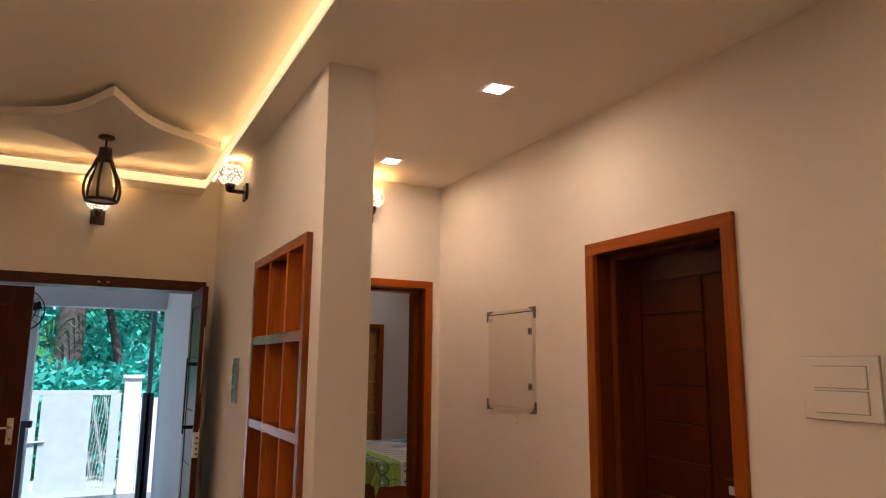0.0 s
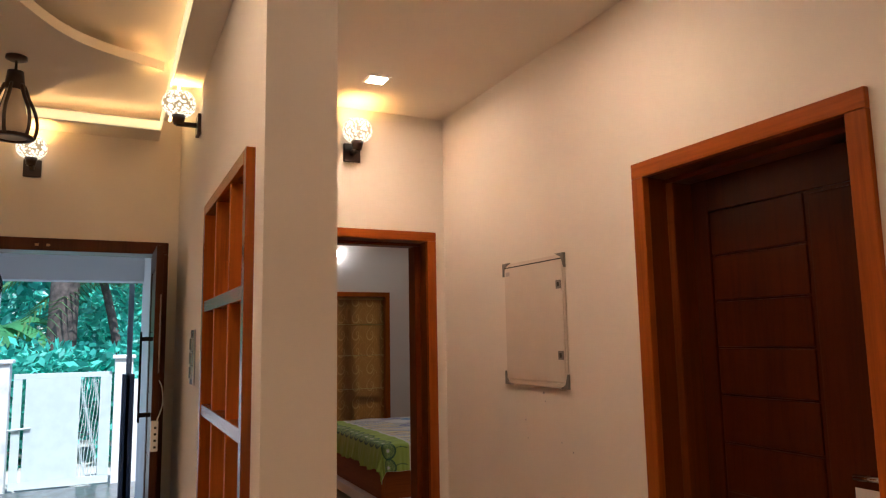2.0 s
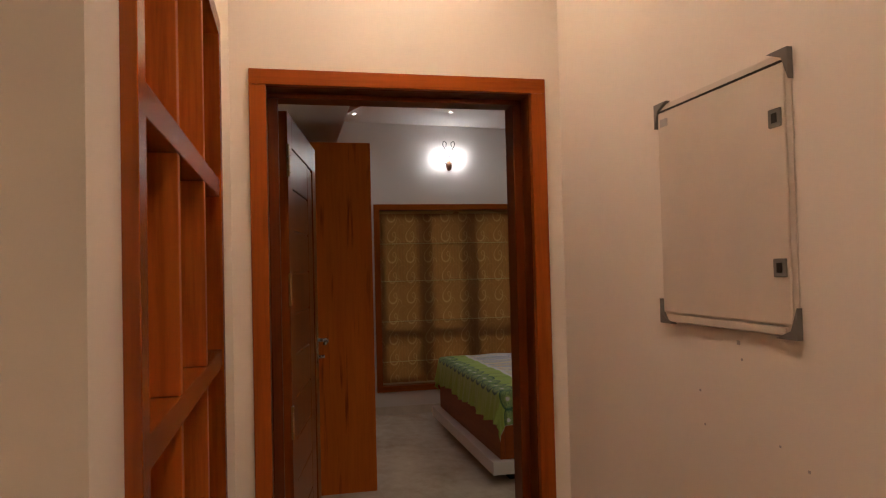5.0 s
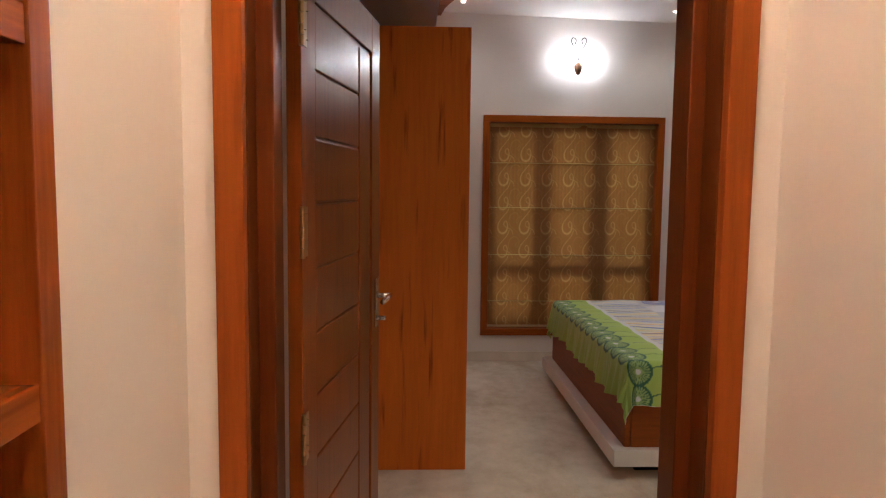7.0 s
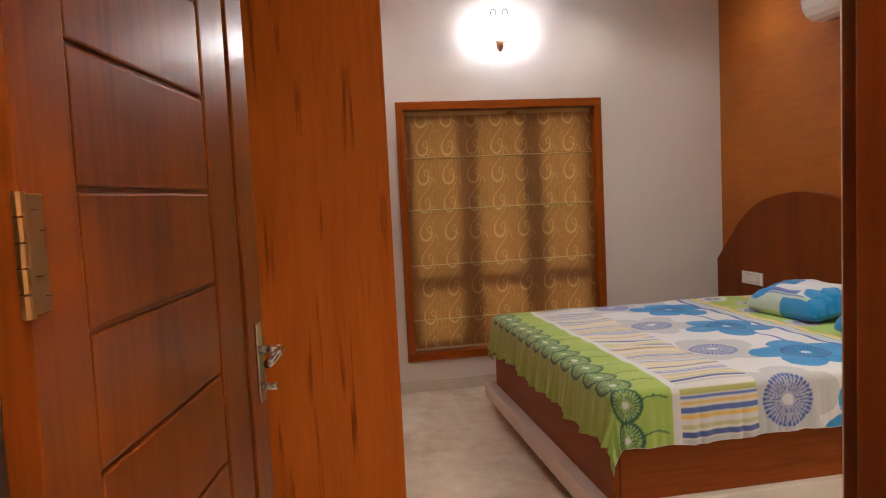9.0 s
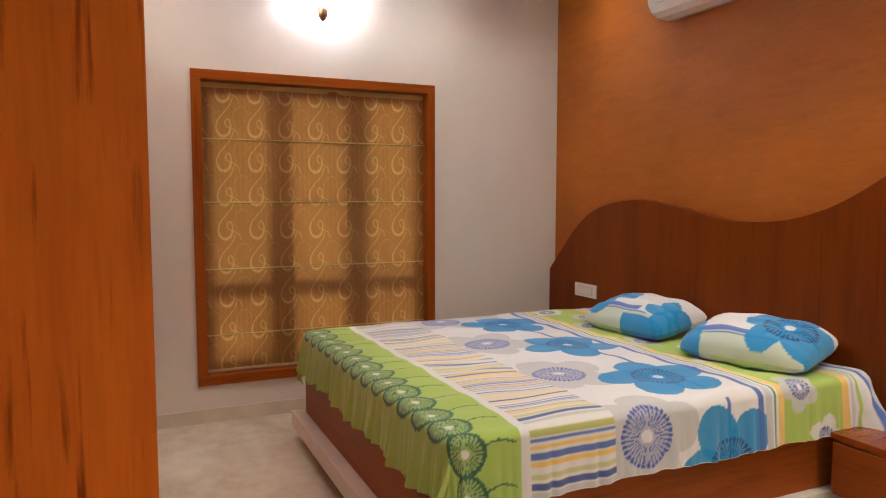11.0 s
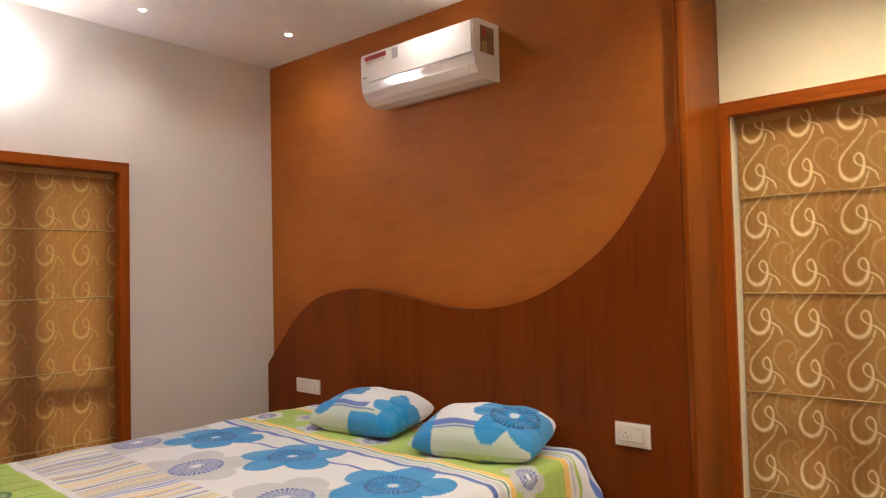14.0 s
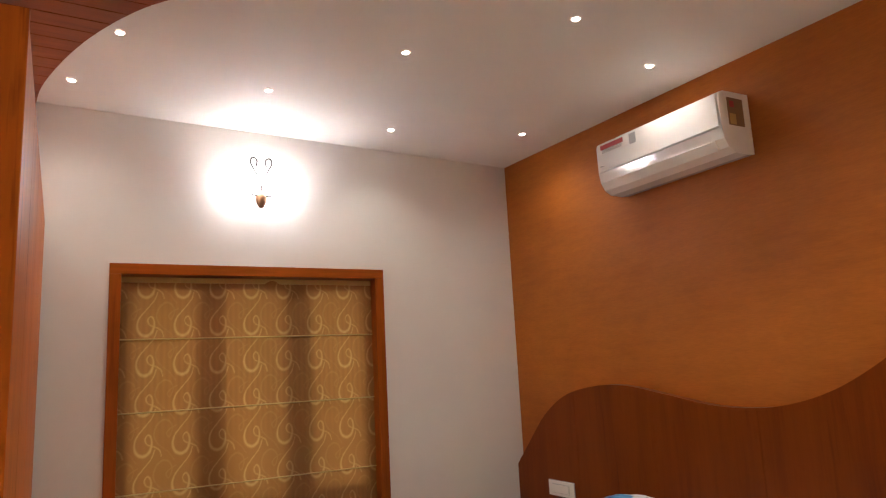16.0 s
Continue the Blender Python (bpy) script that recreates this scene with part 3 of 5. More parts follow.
# bead chain that works the tall blind
chain = thing("blind_chain", (XA - 0.02, 7.47, 1.6), "pale bead chain loop hanging beside the tall blind", "blind chain")
loop = smooth_line([(XA - 0.012, 7.452, 2.05), (XA - 0.014, 7.455, 1.5), (XA - 0.014, 7.452, 1.10), (XA - 0.014, 7.466, 1.005), (XA - 0.014, 7.480, 1.10), (XA - 0.014, 7.478, 1.5), (XA - 0.012, 7.475, 2.05)], 40)
part("cord", tube(bmesh.new(), [tuple(map(float, p)) for p in loop[::6]], 0.0016, 6), CREAM_TRIM, chain, "", True)
part("tag", boxed(XA - 0.018, XA - 0.012, 7.440, 7.492, 1.475, 1.522, bevel=0.002), PALE_INK, chain, "pale plastic tag")

# ---- skirting ----
structure("baseboard", boxed(XP1, XB - 0.06, YW - 0.012, YW - 0.001, 0.0, 0.085, bevel=0.003), SKIRT, "pale stone skirting along the window wall", "skirting")

# ---- headboard panel ----
PANEL_TOP = 2.811
CURVE = smooth_line([(YW - 0.004, 0.83), (11.25, 0.95), (11.05, 1.145), (10.84, 1.268), (10.6, 1.322), (10.34, 1.332), (10.02, 1.284), (9.76, 1.24), (9.54, 1.231), (9.34, 1.252), (9.13, 1.318), (8.91, 1.442), (8.76, 1.567), (8.62, 1.746), (8.545, 1.862), (8.485, 1.975), (8.479, 2.2), (8.474, PANEL_TOP)], 6)
headboard = thing("headboard_panel", (XB - 0.025, 9.9, 0), "wavy-topped dark teak veneer panel behind the bed", "headboard", kind="")
XW = XB - 0.05
top = [(float(p[0]), float(p[1])) for p in CURVE]
joints = [YW - 0.004, 10.75, 10.13, 9.51, 8.93, 8.470]
for a, b in zip(joints, joints[1:]):
    line = [p for p in top if b < p[0] < a]
    za, zb = [float(np.interp(-y, [-p[0] for p in top], [p[1] for p in top])) for y in (a, b)]
    out = [(a - 0.0008, 0.0), (a - 0.0008, za)] + line + ([(b + 0.0008, zb)] if b > 8.5 else [(b + 0.0008, PANEL_TOP)]) + [(b + 0.0008, 0.0)]
    part("veneer_sheet", prism(bmesh.new(), out, "x", XW, XB - 0.002), PANEL, headboard)
part("end_return", boxed(XW, XA - 0.002, 8.442, 8.468, 0.0, 2.804, bevel=0.002), LEAF, headboard, "orange teak cladding on the alcove return")

# ---- bed ----
BX0, BX1, BY0, BY1 = 3.99, XW - 0.004, 8.97, 10.83
bed = thing("bed", (4.95, 9.9, 0), "low teak veneer platform bed on a white plinth", "bed")
# black block set back under the plinth stands in for the gap's shade
part("recess_shade", boxed(4.06, BX1, 9.06, 10.75, 0.0, 0.072), BLACK, bed)
part("plinth", boxed(3.905, BX1, 8.925, 10.90, 0.073, 0.16, bevel=0.004), PLINTH, bed, "white laminate plinth board")
part("foot_board", boxed(BX0 - 0.02, BX0 + 0.012, BY0, BY1, 0.161, 0.46, bevel=0.003), BED_WOOD, bed)
part("side_board", boxed(BX0 + 0.013, BX1, BY0 - 0.004, BY0 + 0.03, 0.161, 0.46, bevel=0.003), BED_WOOD_X, bed)
part("side_board", boxed(BX0 + 0.013, BX1, BY1 - 0.03, BY1 + 0.004, 0.161, 0.46, bevel=0.003), BED_WOOD_X, bed)
mattress = tagged(link_mesh("mattress", boxed(BX0 + 0.03, BX1, BY0 + 0.035, BY1 - 0.035, 0.40, 0.605, bevel=0.03), PLINTH, True), "white mattress hidden under the bedspread", "mattress")

C_WHITE, C_GREEN, C_BLUE, C_NAVY, C_YEL = (np.array(c) for c in ((0.72, 0.72, 0.75), (0.36, 0.52, 0.06), (0.008, 0.24, 0.58), (0.04, 0.08, 0.36), (0.80, 0.55, 0.12)))
C_LILAC, C_GREY, C_DGREEN, C_COBALT = (np.array(c) for c in ((0.40, 0.42, 0.56), (0.52, 0.53, 0.56), (0.03, 0.12, 0.07), (0.07, 0.14, 0.50)))


def put_colour(C, mask, col):
    C[mask] = C[mask] * 0.06 + np.asarray(col) * 0.94


def wheel(C, U, V, cu, cv, r, ray, fill, hub, spokes=30):
    d, a = np.hypot(U - cu, V - cv), np.arctan2(V - cv, U - cu)
    if fill is not None:
        put_colour(C, d < r * 1.02, fill)
    put_colour(C, (d < r) & (d > r * 0.3) & (np.abs(np.mod(a * spokes / (2 * np.pi), 1) - 0.5) < 0.17), ray)
    put_colour(C, (np.abs(d - r) < r * 0.07) & (np.abs(np.mod(a * spokes / (2 * np.pi), 1) - 0.5) < 0.34), ray)
    put_colour(C, d < r * 0.22, hub)


def flower(C, U, V, cu, cv, r, col, petals=5, turn=0.0):
    a0 = turn
    for k in range(petals):
        a = a0 + 2 * math.pi * k / petals
        pu, pv = cu + 0.58 * r * math.cos(a), cv + 0.58 * r * math.sin(a)
        du, dv = U - pu, V - pv
        l, w = du * math.cos(a) + dv * math.sin(a), -du * math.sin(a) + dv * math.cos(a)
        put_colour(C, (l / (0.46 * r)) ** 2 + (w / (0.40 * r)) ** 2 < 1, col)
    put_colour(C, np.hypot(U - cu, V - cv) < 0.3 * r, col)


def sheet_print(U, V):
    """The bedspread's print; U runs from the foot towards the head, V from the aisle side across."""
    C = np.empty(U.shape + (3,))
    C[:] = C_WHITE
    rng = np.random.RandomState(11)
    for cu, cv, t in ((4.74, 10.72, 0.2), (4.71, 10.09, 0.9), (4.71, 9.46, 0.4), (4.72, 8.86, 0.1), (5.02, 10.95, 0.0)):
        flower(C, U, V, cu, cv, 0.235, C_GREY, 5, t)
        wheel(C, U, V, cu, cv, 0.105, C_NAVY * 1.2, C_LILAC, C_WHITE, 34)
    put_colour(C, (U > 5.10) & (U < 5.12) & (V < 10.9) & (np.abs(np.mod(V, 0.9) - 0.45) < 0.4), C_COBALT)
    for cu, cv, t in ((5.05, 10.53, 0.3), (5.06, 9.90, 0.75), (5.05, 9.25, 0.25), (5.11, 8.70, 0.75)):
        flower(C, U, V, cu, cv, 0.235, C_BLUE, 5, t)
        wheel(C, U, V, cu, cv, 0.10, C_NAVY * 0.6, None, C_WHITE, 34)
    # striped band across the bed
    band = (U > 4.25) & (U < 4.585)
    put_colour(C, band, (0.72, 0.71, 0.67))
    v = 8.6
    cols = [C_COBALT, C_YEL, C_COBALT * 1.3, np.array((0.42, 0.45, 0.12)), C_WHITE, C_GREY, C_NAVY, np.array((0.55, 0.56, 0.30)), C_WHITE, C_YEL]
    k = 0
    while v < 11.1:
        w = (0.016 if v < 9.05 else 0.0062) * rng.uniform(0.6, 1.7)
        put_colour(C, band & (V > v) & (V < v + w), cols[k % len(cols)] if v < 9.05 else cols[rng.randint(len(cols))])
        v += w + (0.008 if v < 9.05 else 0.007) * rng.uniform(0.5, 1.6)
        k += 1
    # green border over the foot, with a row of wheels
    put_colour(C, U < 4.215, C_GREEN)
    n = 0
    cv = 8.62
    while cv < 11.1:
        wheel(C, U, V, 4.015, cv, 0.066, C_DGREEN, np.array((0.30, 0.43, 0.14)), C_WHITE, 26)
        d = np.hypot(U - 4.015, V - cv)
        put_colour(C, np.abs(d - 0.071) < 0.006, C_DGREEN)
        put_colour(C, (U > 4.08) & (U < 4.20) & (np.abs(V - cv - 0.03 * np.sin((U - 4.05) * 18)) < 0.0035), C_DGREEN)
        cv += 0.142
        n += 1
    # bands towards the pillows
    put_colour(C, (U > 5.255) & (U < 5.285), C_COBALT)
    put_colour(C, (U > 5.295) & (U < 5.33), (0.55, 0.56, 0.62))
    put_colour(C, (U > 5.34) & (U < 5.35), C_DGREEN * 2)
    put_colour(C, (U > 5.365) & (U < 5.395), C_YEL)
    put_colour(C, (U > 5.395) & (U < 5.73), C_GREEN)
    for i in range(11):
        cv = 8.72 + i * 0.225
        cu = 5.49 if i % 2 else 5.63
        flower(C, U, V, cu, cv, 0.10, C_GREY if i % 3 else C_WHITE, 5, i * 0.7)
        wheel(C, U, V, cu, cv, 0.048, C_NAVY, C_LILAC, C_WHITE, 20)
    put_colour(C, (U > 5.73) & (U < 5.765), C_YEL)
    put_colour(C, (U > 5.78) & (U < 5.795), C_GREY)
    put_colour(C, (U > 5.805) & (U < 5.815), C_GREEN)
    put_colour(C, (U > 5.85) & (U < 5.875), C_COBALT)
    put_colour(C, U > 5.875, (0.55, 0.58, 0.68))
    return C


HEM, GREEN_HEM = plain("white_hem", (0.72, 0.70, 0.68), 0.85), plain("green_hem", (0.33, 0.48, 0.06), 0.85)


def bedspread():
    us, vs = np.arange(3.765, XW - 0.006, 0.0056), np.arange(8.73, 11.06, 0.0056)
    U, V = np.meshgrid(us, vs)
    top, ex, ey0, ey1, r = 0.622, BX0 + 0.015, BY0 + 0.01, BY1 - 0.01, 0.035
    du = np.clip(ex - U, 0, None)
    dv0, dv1 = np.clip(ey0 - V, 0, None), np.clip(V - ey1, 0, None)
    dv = dv0 + dv1
    # the hem is cut unevenly
    d = np.hypot(du, dv)
    s = np.arctan2(dv, du + 1e-9)
    ang = np.clip(d / r, 0, np.pi / 2 * 0.97)
    out = r * np.sin(ang) + np.clip(d - r * np.pi / 2 * 0.97, 0, None) * 0.05
    drop = r * (1 - np.cos(ang)) + np.clip(d - r * np.pi / 2 * 0.97, 0, None) * 0.999
    along = np.where(du > dv, V, U)
    hang = np.clip(d - 0.05, 0, None)
    ripple = hang * np.where(du > dv, 1.0, 0.45) * (0.10 * np.sin(along * 21) + 0.08 * np.sin(along * 47 + 1) + 0.05 * np.sin(along * 83 + 2))
    out = out + np.abs(ripple) * 0.9 + 0.010 * (d > 0) * np.clip(d / 0.05, 0, 1)
    # the bunched corner by the bedside table
    out = out + 0.075 * np.exp(-((U - 5.865) / 0.05) ** 2) * np.clip((dv0 - 0.03) / 0.13, 0, 1) * (1 + 0.25 * np.sin(dv0 * 38 + U * 60))
    drop = drop * (1 + np.where(du > dv, 1.0, 0.35) * (0.06 * np.sin(along * 9) + 0.03 * np.sin(along * 31)))
    X, Y, Z = np.where(du > 0, ex, U), np.where(dv0 > 0, ey0, np.where(dv1 > 0, ey1, V)), np.full_like(U, top)
    X = X - out * np.where(d > 0, du / (d + 1e-9), 0)
    Y = Y + out * np.where(d > 0, dv / (d + 1e-9), 0) * np.where(dv1 > 0, 1, -1)
    Z = Z - drop
    flat = np.clip(1 - d / 0.02, 0, 1)
    Z = Z + flat * (0.004 * np.sin(U * 7 + V * 3) + 0.003 * np.sin(U * 17 - V * 11) + 0.0025 * np.sin(V * 29 + U * 5))
    for cv, amp in ((9.62, 0.010), (9.78, 0.012), (10.2, 0.006)):
        Z = Z + flat * amp * np.exp(-((V - cv - 0.12 * (U - 4.4)) / 0.02) ** 2) * np.exp(-((U - 4.42) / 0.16) ** 2)
    P = np.stack([X, Y, Z], -1)
    ob = grid_mesh("bedspread", P, sheet_print(U, V), SHEET)
    for nm, edge in (("side_hem", P[0, ::5]), ("side_hem", P[-1, ::5]), ("foot_hem", P[::5, 0])):
        part(nm, tube(bmesh.new(), [tuple(map(float, q)) for q in edge], 0.0014, 5), HEM if nm == "side_hem" else GREEN_HEM, ob, "stitched hem", True)
    return tagged(ob, "white cotton bedspread with blue flowers and green border", "bedspread")


bedspread()


def pillow_print(a, b, kind):
    C = np.empty(a.shape + (3,))
    C[:] = C_WHITE
    put_colour(C, b < -0.135, (0.52, 0.60, 0.50))
    put_colour(C, (b > -0.135) & (b < -0.095) & (a < 0.10), C_COBALT)
    put_colour(C, (b > -0.150) & (b < -0.143) & (a < 0.16), C_COBALT)
    if kind:
        put_colour(C, (a < -0.215 - 0.25 * b), C_BLUE)
        flower(C, a, b, 0.155, -0.01, 0.195, C_BLUE, 5, 0.4)
        wheel(C, a, b, 0.155, -0.01, 0.10, C_NAVY * 0.5, None, C_WHITE, 32)
    else:
        flower(C, a, b, -0.24, 0.01, 0.20, C_BLUE, 5, 0.1)
        wheel(C, a, b, -0.24, 0.03, 0.10, C_NAVY * 0.5, None, C_BLUE, 26)
        flower(C, a, b, 0.245, -0.06, 0.125, C_BLUE, 5, 0.9)
        put_colour(C, (b < -0.16) & (a > 0.02), C_BLUE)
    return C


def pillow(m, kind, label, half_a=0.29, half_b=0.205, high=0.118):
    """A stuffed cushion with pointed corners and a seam."""
    n, k = 90, 64
    a, b = np.meshgrid(np.linspace(-1, 1, n), np.linspace(-1, 1, k))
    pieces = []
    for s in (1, -1):
        prof = np.clip(1 - np.abs(a) ** 3.0, 0, 1) ** 0.46 * np.clip(1 - np.abs(b) ** 2.8, 0, 1) ** 0.46
        pinch = 1 - 0.02 * (1 - np.abs(b) ** 2) * np.abs(a) ** 4 - 0.075 * (a * b) ** 4
        pinchb = 1 - 0.03 * (1 - np.abs(a) ** 2) * np.abs(b) ** 4 - 0.085 * (a * b) ** 4
        X, Y = half_a * a * pinch, half_b * b * pinchb
        Z = s * high * prof * (1 if s > 0 else 0.55) + 0.004 * np.sin(a * 9 + b * 4) * prof + 0.003 * np.sin(b * 17 + a * 3) * prof
        pieces.append((np.stack([X, Y, Z], -1), pillow_print(X, Y, kind)))
    ob = grid_mesh("pillow", np.concatenate([pieces[0][0], pieces[1][0][::-1]], 0), np.concatenate([pieces[0][1], pieces[1][1][::-1]], 0), SHEET)
    ob.matrix_basis = m
    return tagged(ob, label, "pillow", "pillows on the bed")


pillow(pose(5.66, 10.05, 0.688, 9, 0, -84), 0, "white pillow with turquoise flowers and a blue stripe")
pillow(pose(5.65, 9.29, 0.69, 9, 0, -74), 1, "white pillow with one large turquoise flower and a blue stripe")

# ---- bedside table ----
night = thing("bedside_table", (5.78, 8.67, 0), "low boxy teak veneer bedside table against the panel", "bedside table")
part("top", boxed(5.645, XW - 0.003, 8.375, 8.915, 0.385, 0.412, bevel=0.003), TABLE_WOOD, night)
part("body", boxed(5.655, XW - 0.003, 8.385, 8.905, 0.16, 0.383, bevel=0.002), BED_WOOD, night)
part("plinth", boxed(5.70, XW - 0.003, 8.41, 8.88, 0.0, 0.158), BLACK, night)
dr = part("drawer", boxed(5.640, 5.653, 8.39, 8.90, 0.175, 0.375, bevel=0.003), BED_WOOD, night)
part("knob", lathe(bmesh.new(), [(0, 0), (0.012, 0.003), (0.012, 0.012), (0, 0.016)], (5.636, 8.66, 0.27), 12), CHROME, dr, "steel knob", True)

# ---- ceiling fittings ----
SPOT_GLOW = glow("spot_led", (1.0, 0.86, 0.66), 40.0)
SPOT_RING = plain("spot_ring_metal", (0.75, 0.7, 0.62), 0.3, 0.6, relief=0)


def ceiling_spot(x, y, z, mat, label, group, watts, color=(1.0, 0.85, 0.63), r=0.014):
    ob = thing("ceiling_spot", (x, y, z), label, "spotlight", group)
    bm = lathe(bmesh.new(), [(r, -0.001), (r + 0.002, -0.006), (r + 0.007, -0.005), (r + 0.009, -0.001)], (x, y, z), 20)
    part("ring", bm, SPOT_RING, ob, "", True)
    part("led", lathe(bmesh.new(), [(0, -0.004), (r, -0.004), (r, -0.001), (0, -0.001)], (x, y, z), 16), mat, ob, "glowing white led")
    lamp = new("spot_beam", bpy.data.lights.new("spot_beam", "SPOT"))
    lamp.data.energy, lamp.data.color, lamp.data.spot_size, lamp.data.spot_blend, lamp.data.shadow_soft_size = watts, color, radians(135), 1.0, r
    lamp.matrix_world = look((x, y, z - 0.012), (x, y + 0.0001, z - 1))
    lamp.parent = ob
    lamp.matrix_parent_inverse = ob.matrix_basis.inverted()
    return ob


# the last three are unseen, added along the pattern to light the near half
for x, y in ((4.111, 10.715), (4.903, 10.983), (5.653, 10.713), (4.545, 10.033), (5.035, 9.457), (5.646, 9.655), (3.244, 10.996), (3.411, 10.387), (5.1, 8.3), (4.5, 8.75), (4.7, 7.6)):
    ceiling_spot(x, y, bed_z(x, y), SPOT_GLOW, "small round recessed spotlight from a partly added set, switched on", "bedroom ceiling spots", BED_SPOT)
ALCOVE_GLOW = glow("alcove_led", (1.0, 0.84, 0.55), 40.0)
for y in (7.45, 8.05):
    ceiling_spot(5.62, y, bed_z(5.62, y), ALCOVE_GLOW, "small round recessed spotlight over the tall window", "alcove spots", ALCOVE_SPOT, (1.0, 0.80, 0.5))

# curved timber part of the bedroom ceiling
EDGE = smooth_line([(3.086, YW - 0.003), (3.118, 11.08), (3.20, 10.74), (3.30, 10.437), (3.43, 10.155), (3.56, 9.965), (3.80, 9.70), (4.10, 9.48), (4.40, 9.35)], 8)
outline = [(float(p[0]), float(p[1])) for p in EDGE]
timber = thing("timber_ceiling", (2.9, 10.0, BED_Z), "dark teak plank ceiling panel with a curved edge", "ceiling panel", kind="structure")
y_now = YW - 0.003
while y_now > YI + 0.02:
    y_next = max(y_now - 0.11, YI + 0.004)
    x_a = float(np.interp(-y_now, [-p[1] for p in outline], [p[0] for p in outline]))
    x_b = float(np.interp(-y_next, [-p[1] for p in outline], [p[0] for p in outline]))
    mid = [p for p in outline if y_next < p[1] < y_now]
    shape = [(XP1 + 0.004, y_now - 0.003), (x_a, y_now - 0.003)] + mid + [(x_b, y_next + 0.002), (XP1 + 0.004, y_next + 0.002)]
    part("plank", sloped(prism(bmesh.new(), shape, "z", BED_Z - 0.030, BED_Z - 0.004)), CEIL_WOOD, timber)
    y_now = y_next

# the middle one is known; the other two are added for wardrobe and floor
for x, y in ((3.6, 8.6), (2.75, 10.6), (3.35, 7.7)):
    ceiling_spot(x, y, bed_z(x, y) - 0.030, SPOT_GLOW, "small round spotlight in the timber ceiling, from a partly added set, switched on", "bedroom ceiling spots", BED_SPOT)

# square hall panels
PANEL_GLOW = glow("hall_panel_led", (1.0, 0.65, 0.37), HALL_PANEL)
# the first two are known; the last two are assumed, added out of view
for x, y in ((2.992, 5.117), (3.008, 6.425), (2.95, 2.6), (2.95, 1.0)):
    ob = thing("square_downlight", (x, y, HALL_Z), "small square recessed downlight of a partly added row, switched on", "downlight", "hall downlights")
    bm = bmesh.new()
    for a0, a1, b0, b1 in ((-0.058, 0.058, -0.058, -0.044), (-0.058, 0.058, 0.044, 0.058), (-0.058, -0.044, -0.044, 0.044), (0.044, 0.058, -0.044, 0.044)):
        box(bm, x + a0, x + a1, y + b0, y + b1, HALL_Z - 0.006, HALL_Z - 0.001)
    part("trim", bm, WHITE_PLASTIC, ob)
    part("diffuser", boxed(x - 0.043, x + 0.043, y - 0.043, y + 0.043, HALL_Z - 0.004, HALL_Z - 0.001), PANEL_GLOW, ob, "glowing white diffuser")

LIV_GLOW = glow("living_led", (1.0, 0.65, 0.37), LIVING_SPOT)
# the last three are out of view, added to light the living room
for x, y in ((1.21, 5.35), (1.60, 5.13), (0.2, 4.0), (0.2, 1.5), (-0.8, 6.0)):
    ob = thing("square_downlight", (x, y, TRAY_Z), "small square recessed tray downlight of a partly added set, switched on", "downlight", "living room downlights")
    bm = bmesh.new()
    for a0, a1, b0, b1 in ((-0.058, 0.058, -0.058, -0.044), (-0.058, 0.058, 0.044, 0.058), (-0.058, -0.044, -0.044, 0.044), (0.044, 0.058, -0.044, 0.044)):
        box(bm, x + a0, x + a1, y + b0, y + b1, TRAY_Z - 0.006, TRAY_Z - 0.001)
    part("trim", bm, WHITE_PLASTIC, ob)
    part("diffuser", boxed(x - 0.043, x + 0.043, y - 0.043, y + 0.043, TRAY_Z - 0.004, TRAY_Z - 0.001), LIV_GLOW, ob, "glowing white diffuser")

# cove light and the kite panel
COVE_GLOW = glow("cove_led", (1.0, 0.86, 0.40), COVE)
cove = thing("cove_light", (2.08, 6.0, HALL_Z), "warm yellow led strip round the tray ceiling", "cove light")
part("strip", boxed(2.068, 2.079, 1.0, 7.74, HALL_Z + 0.006, HALL_Z + 0.058), COVE_GLOW, cove)
part("strip", boxed(-2.0, 2.079, 7.744, 7.752, HALL_Z + 0.006, HALL_Z + 0.058), COVE_GLOW, cove)
# extra emitter added out of sight behind the ledge to brighten the tray
HIDDEN_GLOW = glow("cove_added_glow", (1.0, 0.56, 0.20), COVE_HIDDEN)
part("added_glow_strip", boxed(2.12, 2.132, 1.0, 7.74, HALL_Z + 0.061, HALL_Z + 0.071), HIDDEN_GLOW, cove)
part("added_glow_strip", boxed(-2.0, 2.08, 7.79, 7.802, HALL_Z + 0.061, HALL_Z + 0.071), HIDDEN_GLOW, cove)
kite = thing("ceiling_kite", (1.41, 6.87, 2.86), "white gypsum kite panel with curved edges under the tray", "ceiling panel", kind="structure")
tips = [(1.41, 6.19), (2.035, 6.85), (1.41, 7.52), (0.785, 6.85)]
sides = [(1.645, 6.61), (1.64, 7.10), (1.18, 7.10), (1.175, 6.61)]
loop = []
for k in range(4):
    loop += [(float(p[0]), float(p[1])) for p in smooth_line([tips[k], sides[k], tips[(k + 1) % 4]], 10)[:-1]]
part("board", prism(bmesh.new(), loop, "z", 2.86, 2.908), CEIL, kite)
part("hanger", boxed(1.2, 1.62, 6.7, 7.0, 2.909, TRAY_Z - 0.001), CEIL, kite)

# ---- pendant lantern ----
PX, PY = 1.395, 6.92
pend = thing("pendant_lantern", (PX, PY, 2.86), "dark wooden cage pendant with a pale shade, unlit", "pendant lamp")
part("canopy", lathe(bmesh.new(), [(0, 0.0), (0.045, 0.0), (0.047, -0.014), (0.030, -0.022), (0, -0.022)], (PX, PY, 2.859)), DARK_BROWN, pend, "", True)
